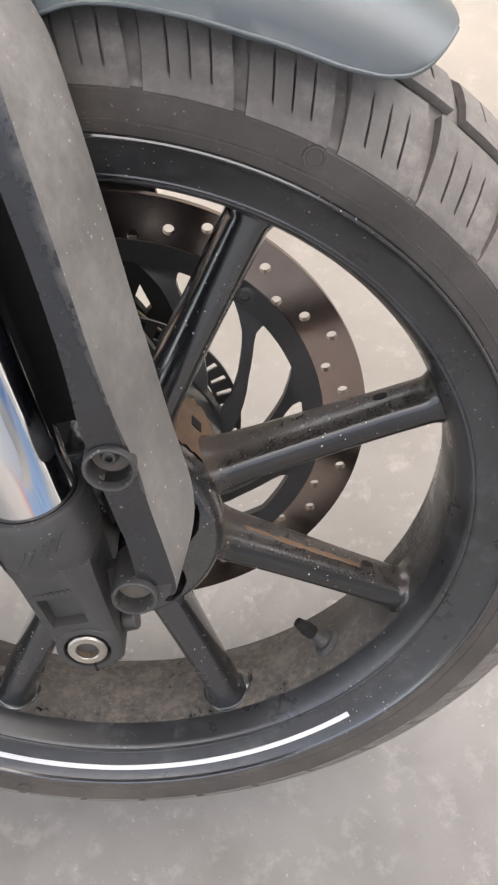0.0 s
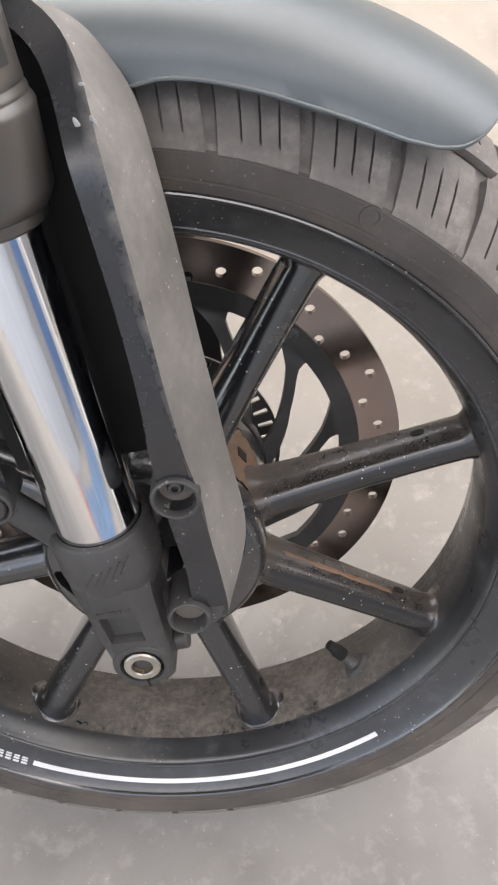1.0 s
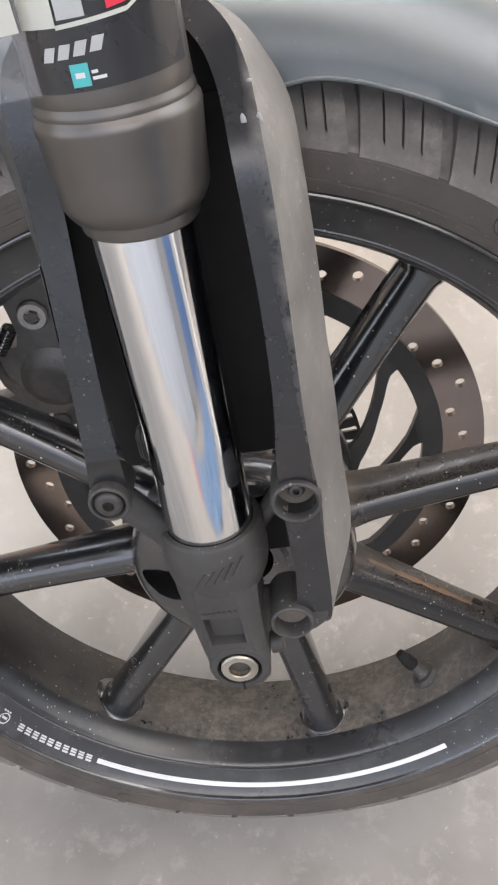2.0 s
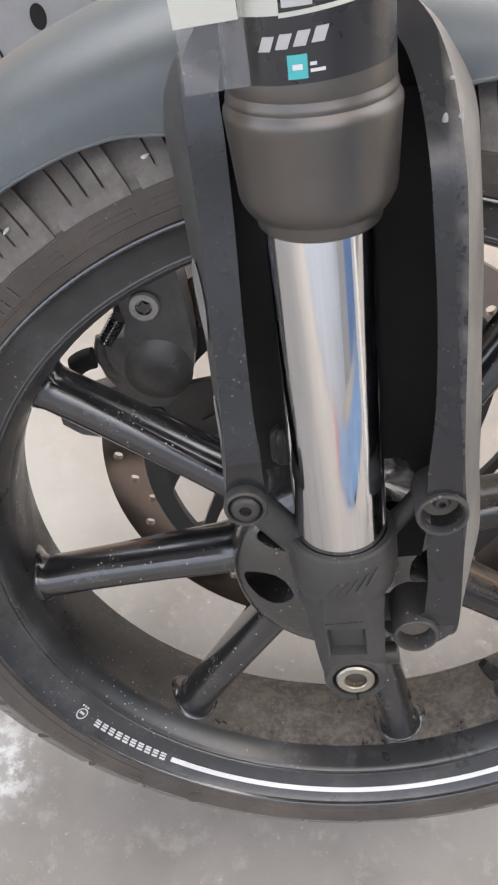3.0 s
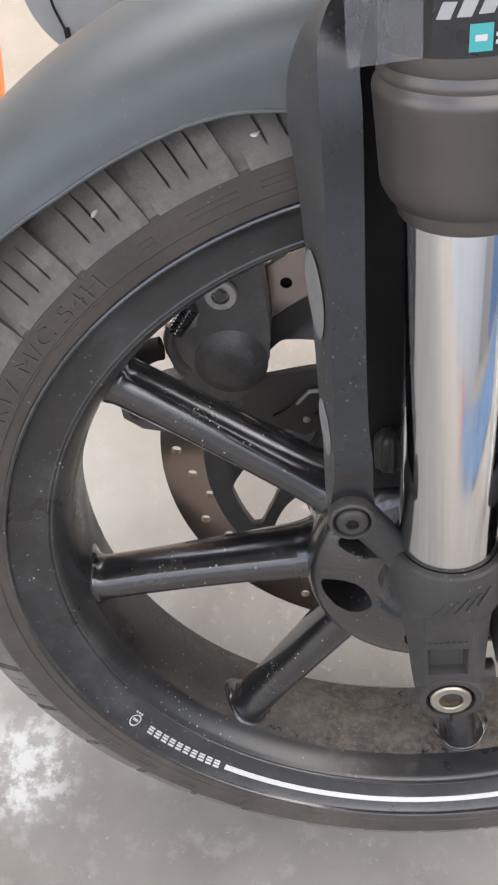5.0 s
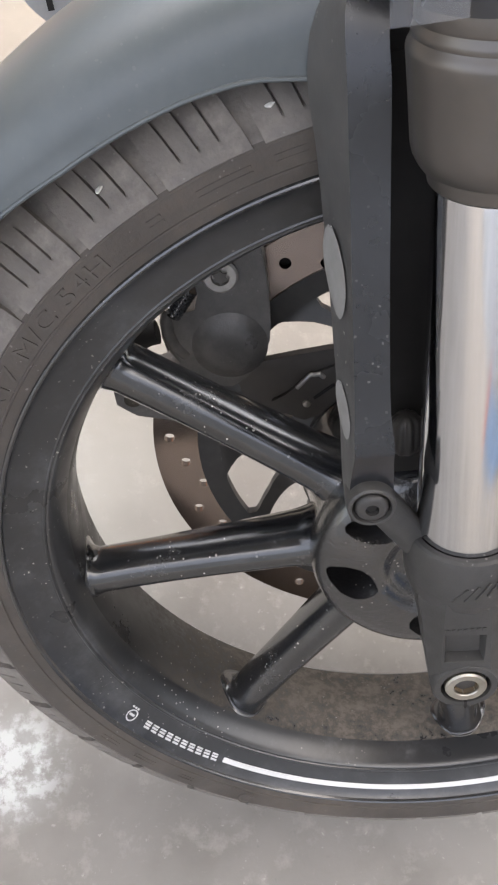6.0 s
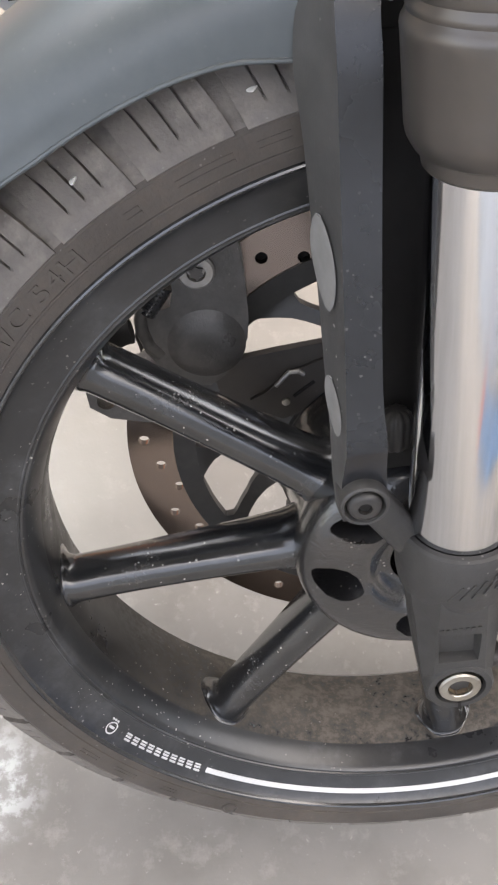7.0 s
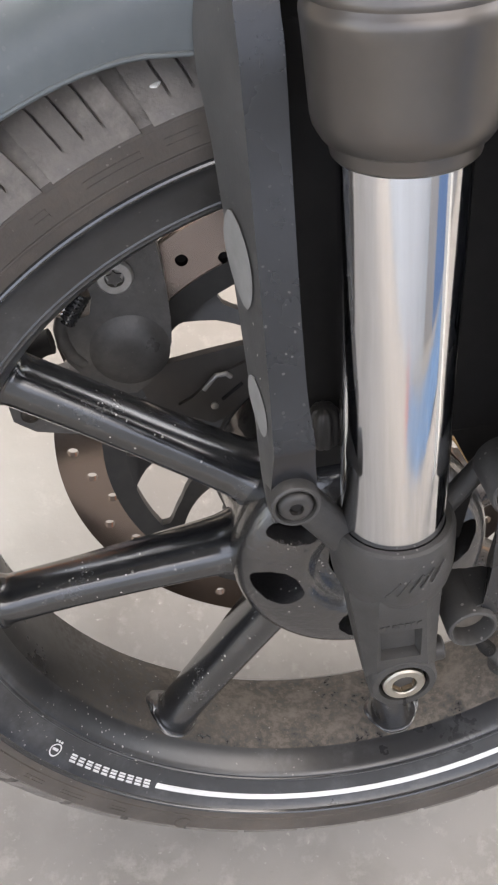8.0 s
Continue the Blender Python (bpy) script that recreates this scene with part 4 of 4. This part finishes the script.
    # pale patches that stand in for the floor's reflection on the flank
    for z0, z1 in ((0.1860, 0.2200), (0.1380, 0.1600)):
        rows = []
        for k in range(15):
            t = 0.02 + 0.96 * k / 14
            z = z0 + (z1 - z0) * t
            mid, wide = 0.62 + 0.10 * (t - 0.5), 0.42 * math.sin(math.pi * t) ** 0.6
            a, b = mid - wide, mid + wide
            rows.append([flank(z, a + (b - a) * q / 4) for q in range(5)] + [flank(z, (a + b) / 2) + Vector((0.0007, 0.0004, 0))])
        part("glint_patch", loft(rows), FLANK_GLINT, guard, "pale patch painted as a floor reflection")
    bm = loft([[Vector(p) for p in ((-0.040, -0.066, z), (0.064, -0.070, z), (0.064, -0.066, z), (-0.040, -0.062, z))] for z in (0.101, 0.20, 0.275)])
    bm2 = loft([[Vector(p) for p in ((-0.034, -0.066, z), (0.054, -0.066, z), (0.054, -0.060, z), (-0.034, -0.060, z))] for z in (0.275, 0.298)], bm=bm)
    plate([(0.0350, 0.1010), (0.0480, 0.0690), (0.0580, 0.0690), (0.0640, 0.1010)], -0.0698, -0.0660, bm=bm2)
    # dark filler plate, added to blacken the gap in front of the hub
    plate([(0.0200, 0.0360), (0.0400, 0.0360), (0.0460, 0.0660), (0.0200, 0.0660)], -0.0698, -0.0660, bm=bm2)
    part("back_wall", bm2, BLACK, guard, "matt black inner wall")

    def boss(c, r, depth, long=0.022):
        """A moulded cup: a round wall with a thin rolled lip, and a dusty bottom."""
        c = Vector(c)
        cup = part("bolt_boss", turned([(long, r), (0.0008, r), (-0.0004, r - 0.0003), (-0.0010, r - 0.0010), (-0.0008, r - 0.0018), (0.0004, r - 0.0023), (depth, r - 0.0030)], c, (0, 1, 0), 48), CAST, guard)
        part("cup_bottom", turned([(0.0, r - 0.0031), (0.0004, r - 0.0031), (0.0008, r - 0.0040)], c + Vector((0, depth - 0.0002, 0)), (0, -1, 0), 36), CUP_DUST, cup)

    # the foot of the front arm curls round the lower cup
    cx, cz = CUP_LOW[0], CUP_LOW[2]
    curl = [(cx + 0.0111 * math.cos(radians(q)), cz + 0.0111 * math.sin(radians(q))) for q in range(80, 281, 10)]
    curl += [(cx + 0.0060, cz - 0.0104), (cx + 0.0110, cz - 0.0088), (cx + 0.0155, cz - 0.0054), (cx + 0.0184, cz - 0.0004), (cx + 0.0196, cz + 0.0070), (cx + 0.0120, cz + 0.0120), (cx + 0.0050, cz + 0.0125)]
    foot = part("guard_foot", bevel(plate(curl, CUP_LOW[1] + 0.0030, CUP_LOW[1] + 0.0240), 0.0012), CAST, guard, sharp=40)
    carve(foot, turned([(-0.03, 0.0092), (0.0145, 0.0092)], CUP_LOW, (0, 1, 0), 36))

    def bolt(c, r, head=0.003):
        c = Vector(c)
        b = part("guard_bolt", turned([(0.006, r), (0.0, r), (-head * 0.55, r * 0.93), (-head * 0.9, r * 0.78), (-head, r * 0.62), (-head, r * 0.40), (0.0, r * 0.34)], c, (0, 1, 0), 32), BOLT_BLACK, guard, sharp=50)
        part("socket", turned([(0.0, r * 0.33), (0.0002, r * 0.33)], c + Vector((0, -head * 0.4, 0)), (0, -1, 0), 6), BLACK, b)

    # dried white drips on the front arm
    for x, y, z, n in ((0.0589, -0.0922, 0.2822, 1), (0.0550, -0.1016, 0.2712, 3), (0.0607, -0.0994, 0.2700, 3)):
        bm = bmesh.new()
        bmesh.ops.create_icosphere(bm, subdivisions=2, radius=0.0014)
        for v in bm.verts:
            v.co = Vector((x + 0.8 * v.co.x, y + 0.35 * v.co.y - 0.55 * v.co.z * n, z + 0.85 * v.co.z * n))
        part("drip_mark", bm, GREY_PRINT, guard, "dried white drip")
    boss(CUP_HIGH, 0.0117, 0.0105)
    bolt(Vector(CUP_HIGH) + Vector((0.0004, 0.0065, 0.0030)), 0.0042)
    boss(CUP_LOW, 0.0112, 0.0085, 0.026)
    boss(CUP_REAR, 0.0099, 0.0040)
    bolt(Vector(CUP_REAR) + Vector((0, 0.0006, 0)), 0.0070, 0.0026)


build_guard()


# ---- mudguard ----
def build_mudguard():
    edge = [(44.6, 0.3166), (45.4, 0.3060), (46.7, 0.2934), (49.0, 0.2870), (52.5, 0.2832), (60.0, 0.2822), (70.0, 0.2832), (73.6, 0.2820), (75.5, 0.2775), (79.0, 0.2730), (95.0, 0.2680),
            (100.5, 0.2708), (104.0, 0.2768), (108.7, 0.2797), (114.0, 0.2810), (120.0, 0.2820), (126.0, 0.2850), (135.0, 0.2885), (146.0, 0.2930)]
    low, high, half = 0.2822, 0.3170, 0.0575
    angles = [44.6, 44.7, 44.8, 44.95, 45.1, 45.3, 45.5, 45.75, 46.0, 46.35, 46.7, 47.1, 47.5, 48.0, 48.5, 49.0, 49.5, 50.2, 51.0, 51.8, 52.5] + [54.0 + 1.5 * k for k in range(62)]
    bm = bmesh.new()
    rows = []
    for a in angles:
        re = sum(between(edge, a + 0.14 * (q - 5)) for q in range(11)) / 11 if a < 52 else sum(between(edge, a + 0.35 * (q - 4)) for q in range(9)) / 9
        top = math.acos(max(-1.0, min(1.0, (max(re, low) - low) / (high - low))))
        sec_pts = []
        for k in range(13):
            th = top * k / 12
            sec_pts.append((half * math.sin(th) ** 0.85 if th > 0 else 0.0, low + (high - low) * math.cos(th) ** 0.85 if th < math.pi / 2 - 1e-6 else low))
        sec_pts.append((sec_pts[-1][0] + 0.0003, min(re, sec_pts[-1][1] - 0.0002)))
        full = [(-y, r) for y, r in reversed(sec_pts)] + sec_pts[1:]
        rows.append([bm.verts.new(ring(r, a, y)) for y, r in full])
    for a, b in zip(rows, rows[1:]):
        for k in range(len(a) - 1):
            bm.faces.new((a[k], a[k + 1], b[k + 1], b[k]))
    rolled = [r[0].co.copy() for r in rows[2:]]
    bmesh.ops.recalc_face_normals(bm, faces=bm.faces)
    bmesh.ops.solidify(bm, geom=bm.faces[:], thickness=0.0024)
    fender = part("mudguard", bm, FENDER, bike, "satin blue-grey front mudguard with dust specks", sharp=40)
    part("rolled_edge", tube_along(rolled, 0.0010, 8), FENDER, fender)


build_mudguard()


# ---- brake caliper and far fork leg ----
def build_caliper():
    out = [(-0.0768, 0.1660), (-0.0757, 0.1495), (-0.0752, 0.1314), (-0.0760, 0.1126), (-0.0778, 0.1011), (-0.0835, 0.0886), (-0.0934, 0.0785), (-0.1010, 0.0740), (-0.1150, 0.0760), (-0.1260, 0.0900), (-0.1320, 0.1003), (-0.1328, 0.1105), (-0.1303, 0.1200), (-0.1240, 0.1225), (-0.1150, 0.1250), (-0.1120, 0.1340), (-0.1140, 0.1560), (-0.1000, 0.1700)]
    cal = part("brake_caliper", bevel(plate(out, 0.0380, 0.0600), 0.0034, 3), CALIPER, bike, "dusty black brake caliper with bolted bracket", sharp=40)
    part("piston_cover", turned([(0.0, 0.0206), (0.0004, 0.0198), (0.0013, 0.0182), (0.0026, 0.0158), (0.0036, 0.0126), (0.0043, 0.0088), (0.0045, 0.0040)], (-0.0994, 0.0378, 0.1008), (0, -1, 0), 48), CALIPER, cal, "black piston cover with dust specks", sharp=60)
    bolt = part("caliper_bolt", turned([(0.0, 0.0094), (0.0025, 0.0094), (0.0036, 0.0082), (0.0036, 0.0048), (0.0012, 0.0044)], (-0.0986, 0.0385, 0.1438), (0, -1, 0), 36), GREY_STEEL, cal, "grey steel star-socket bolt")
    star = [(-0.0986 + r * math.cos(math.pi * q / 6), 0.1438 + r * math.sin(math.pi * q / 6)) for q in range(12) for r in ((0.0044 if q % 2 else 0.0027),)]
    part("socket", plate(star, 0.0346, 0.0352), DARK_STEEL, bolt)
    part("brake_hose", tube_along([(-0.1500, 0.0450, 0.1060), (-0.1460, 0.0440, 0.1085), (-0.1415, 0.0430, 0.1105), (-0.1375, 0.0430, 0.1110)], 0.0066, 16), BLACK, cal, "short black hose stub")
    part("hose_union", tube_along([(-0.1285, 0.0400, 0.1260), (-0.1310, 0.0392, 0.1195), (-0.1312, 0.0390, 0.1120), (-0.1290, 0.0392, 0.1035), (-0.1240, 0.0400, 0.0965)], 0.0036, 12), CALIPER, cal)
    # mounting bracket between the wheel and the disc, with a spring clip
    out = [(-0.1000, 0.0860), (-0.0838, 0.0868), (-0.0640, 0.0890), (-0.0440, 0.0905), (-0.0300, 0.0915), (-0.0300, 0.0660), (-0.0450, 0.0565), (-0.0550, 0.0470), (-0.0640, 0.0440), (-0.0818, 0.0545), (-0.0964, 0.0645)]
    bracket = part("caliper_bracket", bevel(plate(out, 0.0400, 0.0450), 0.0010), BRACKET, cal, "brown-black dusty caliper bracket", sharp=40)
    out = [(-0.0808, 0.0609), (-0.0728, 0.0645), (-0.0659, 0.0696), (-0.0600, 0.0755), (-0.0520, 0.0778), (-0.0400, 0.0820), (-0.0300, 0.0850), (-0.0300, 0.0680), (-0.0450, 0.0580), (-0.0550, 0.0485), (-0.0640, 0.0455), (-0.0810, 0.0555)]
    part("bracket_plate", bevel(plate(out, 0.0376, 0.0404), 0.0008), BRACKET, bracket)
    part("spring_clip", tube_along([(-0.0660, 0.0370, 0.0690), (-0.0624, 0.0364, 0.0731), (-0.0583, 0.0360, 0.0775), (-0.0530, 0.0362, 0.0773), (-0.0506, 0.0372, 0.0743)], 0.0014, 8), GREY_STEEL, bracket, "bent steel clip")
    part("rivet", turned([(0.0, 0.0024), (0.0010, 0.0022), (0.0014, 0.0010)], (-0.0616, 0.0376, 0.0572), (0, -1, 0), 16), SILVER, bracket)
    part("bracket_slot", tube_along([(-0.0570, 0.0374, 0.0604), (-0.0507, 0.0374, 0.0649), (-0.0451, 0.0374, 0.0687)], 0.0010, 8), BLACK, bracket)
    ribs = [(0.0024 * q + d, r) for q in range(8) for d, r in ((0.0, 0.0044), (0.0008, 0.0050), (0.0016, 0.0050))]
    part("rubber_boot", turned(ribs, (-0.1155, 0.0400, 0.1370), (-0.62, 0.0, -0.78), 18), RIM_BLACK, cal, "ribbed black rubber boot")
    pts = [(r * math.cos(radians(a)), r * math.sin(radians(a))) for r, span in ((0.1580, (97, 100, 104, 108, 112, 116, 120)), (0.1320, (120, 116, 112, 108, 104, 100, 97))) for a in span]
    part("brake_pad", bevel(plate(pts, 0.0724, 0.0775), 0.0010), BLACK, cal, "black pad behind the disc")
    out = [(-0.1700, 0.0780), (-0.1700, 0.0640), (-0.1600, 0.0550), (-0.1390, 0.0488), (-0.1200, 0.0560), (-0.1200, 0.0850), (-0.1300, 0.0880), (-0.1500, 0.0840)]
    lug = part("lower_lug", bevel(plate(out, 0.0450, 0.0600), 0.0022), CALIPER, cal, sharp=40)
    carve(lug, turned([(0.0, 0.0052), (0.03, 0.0052)], (-0.1604, 0.0400, 0.0666), (0, 1, 0), 24))
    out = [(-0.0800, 0.1600), (-0.0760, 0.1000), (-0.0960, 0.0700), (-0.1400, 0.0700), (-0.1420, 0.0860), (-0.1220, 0.1400), (-0.1080, 0.1650)]
    part("outer_half", bevel(plate(out, 0.0780, 0.1080), 0.0050), CALIPER, cal, sharp=40)


build_caliper()


def build_far_leg():
    y = 0.1120
    leg2 = part("fork_leg", fork_turn([(0.2450, 0.0225), (0.2510, 0.0290), (0.2750, 0.0312), (0.2960, 0.0292), (0.420, 0.0292)], y), TUBE, bike, "far fork leg, brown-grey outer tube", sharp=25)
    part("stanchion", fork_turn([(0.05, 0.0212), (0.2450, 0.0212)], y), CHROME, leg2, "bright chrome fork stanchion")
    part("fork_foot", fork_turn([(-0.020, 0.0120), (-0.005, 0.0200), (0.050, 0.0235), (0.070, 0.0262), (0.0875, 0.0250)], y), CAST, leg2, "matt black cast fork foot")
    out = [(0.0100, -0.0150), (0.0160, 0.0500), (-0.0200, 0.0570), (-0.0400, 0.0545), (-0.0600, 0.0510), (-0.0810, 0.0450), (-0.1000, 0.0360), (-0.1150, 0.0400), (-0.1120, 0.0150), (-0.0900, 0.0100), (-0.0430, -0.0100)]
    arm = part("caliper_arm", bevel(plate(out, 0.0850, 0.1000), 0.0030), CAST, leg2, sharp=40)
    carve(arm, plate([(-0.064, 0.024), (-0.056, 0.024), (-0.050, 0.036), (-0.056, 0.038)], 0.0800, 0.0900))
    carve(arm, turned([(0.0, 0.0030), (0.03, 0.0030)], (-0.0680, 0.0800, 0.0200), (0, 1, 0), 16))
    part("axle", turned([(0.0, 0.0085), (0.235, 0.0085)], (0, -0.116, 0), (0, 1, 0), 24), DARK_STEEL, bike)


build_far_leg()


def build_far_guard():
    """The truss plate of the guard on the far fork leg."""
    out = [(0.020, -0.004), (0.044, 0.0), (0.050, 0.050), (0.056, 0.090), (0.0615, 0.128), (0.066, 0.170), (0.068, 0.250), (0.026, 0.250), (0.018, 0.100)]
    plate_ob = part("fork_guard", bevel(plate(out, 0.1070, 0.1150), 0.0016), BLACK, bike, "black plastic guard on the far fork leg", sharp=40)
    carve(plate_ob, plate([(0.0272, 0.066), (0.0318, 0.0545), (0.0372, 0.0585), (0.0345, 0.0760)], 0.100, 0.120))
    carve(plate_ob, plate([(0.0205, 0.0905), (0.0290, 0.0900), (0.0262, 0.0840), (0.0225, 0.0850)], 0.100, 0.120))
    part("brake_line", tube_along([(0.0190, 0.1000, 0.0740), (0.0290, 0.1010, 0.0600), (0.0390, 0.1000, 0.0440)], 0.0011, 8), TAN, plate_ob, "thin pale cable")


build_far_guard()


# ---- what shows past the mudguard ----
def build_cover():
    c = Vector((-0.1545, 0.200, 0.2760))
    pts = [(c.x + 0.0555 * math.cos(2 * math.pi * k / 64), c.z + 0.0555 * math.sin(2 * math.pi * k / 64)) for k in range(64)]
    cover = part("engine_cover", bevel(plate(pts, 0.200, 0.215), 0.0050, 3), ALLOY, bike, "round grey cast cover with a slot and hole")
    part("cover_hole", plate([(-0.1600 + 0.0052 * math.cos(math.pi * q / 12), 0.2710 + 0.0080 * math.sin(math.pi * q / 12)) for q in range(24)], 0.1994, 0.2010), BLACK, cover)
    arc = [c + Vector((r * math.cos(radians(a)), -0.0004, r * math.sin(radians(a)))) for a, r in ((187, 0.0386), (193, 0.0394), (199, 0.0405), (205, 0.0415), (211, 0.0425), (217, 0.0440), (223, 0.0459))]
    part("cover_slot", tube_along(arc, 0.0009, 6), BLACK, cover)
    for a, r in ((186, 0.0386), (224, 0.0462)):
        p = c + Vector((r * math.cos(radians(a)), 0, r * math.sin(radians(a))))
        part("slot_end", bevel(plate([(p.x - 0.0018, p.z - 0.003), (p.x + 0.0018, p.z - 0.003), (p.x + 0.0018, p.z + 0.003), (p.x - 0.0018, p.z + 0.003)], 0.1990, 0.2002), 0.0004), BLACK, cover)


build_cover()


def build_frame_tube():
    """A run of the orange frame that shows behind the mudguard."""
    part("frame_tube", tube_along([FRAME_TOP, FRAME_TOP.lerp(FRAME_LOW, 0.5), FRAME_LOW], 0.012, 20), ORANGE, bike, "orange painted frame tube")


FRAME_TOP, FRAME_LOW = Vector((-0.2570, 0.3300, 0.3590)), Vector((-0.3193, 0.3300, 0.0500))
build_frame_tube()


def build_straw():
    """A bit of dry straw caught behind the fork."""
    bm = bmesh.new()
    for k, (dx, dz) in enumerate(((0.0, 0.0), (0.0016, 0.002), (-0.0014, 0.001))):
        a = Vector((0.0455 + dx, -0.040, 0.0720 + dz))
        b = Vector((0.0575, -0.040, 0.0450))
        tube_along([a, a.lerp(b, 0.5) + Vector((0.001 * k, 0, 0.001)), b], 0.0008, 6, bm=bm)
    straw = tagged(part("straw", bm, STRAW), "wisp of dry straw caught behind the fork", "straw")
    straw.matrix_world = BIKE
    # ribbed knob beside the stanchion, with a domed top
    rows = []
    for z, k in ((0.1130, 0.60), (0.1150, 0.94), (0.1175, 1.0), (0.1275, 1.0), (0.1300, 0.90), (0.1320, 0.66), (0.1326, 0.35)):
        c = Vector((-0.0208 + 0.045 * (z - 0.118), -0.0775, z))
        rows.append([c + Vector(((0.0064 + 0.0005 * math.cos(9 * q * math.pi / 36)) * k * math.cos(q * math.pi / 36), (0.0064 + 0.0005 * math.cos(9 * q * math.pi / 36)) * k * math.sin(q * math.pi / 36), 0.0)) for q in range(72)])
    part("ribbed_knob", loft(rows), BOLT_BLACK, leg, "dark ribbed knob with a domed top", sharp=50)
    part("sensor_body", bevel(plate([(-0.028, 0.070), (0.004, 0.070), (0.004, 0.098), (-0.020, 0.100)], -0.0420, -0.0200), 0.0030), BLACK, leg)


build_straw()
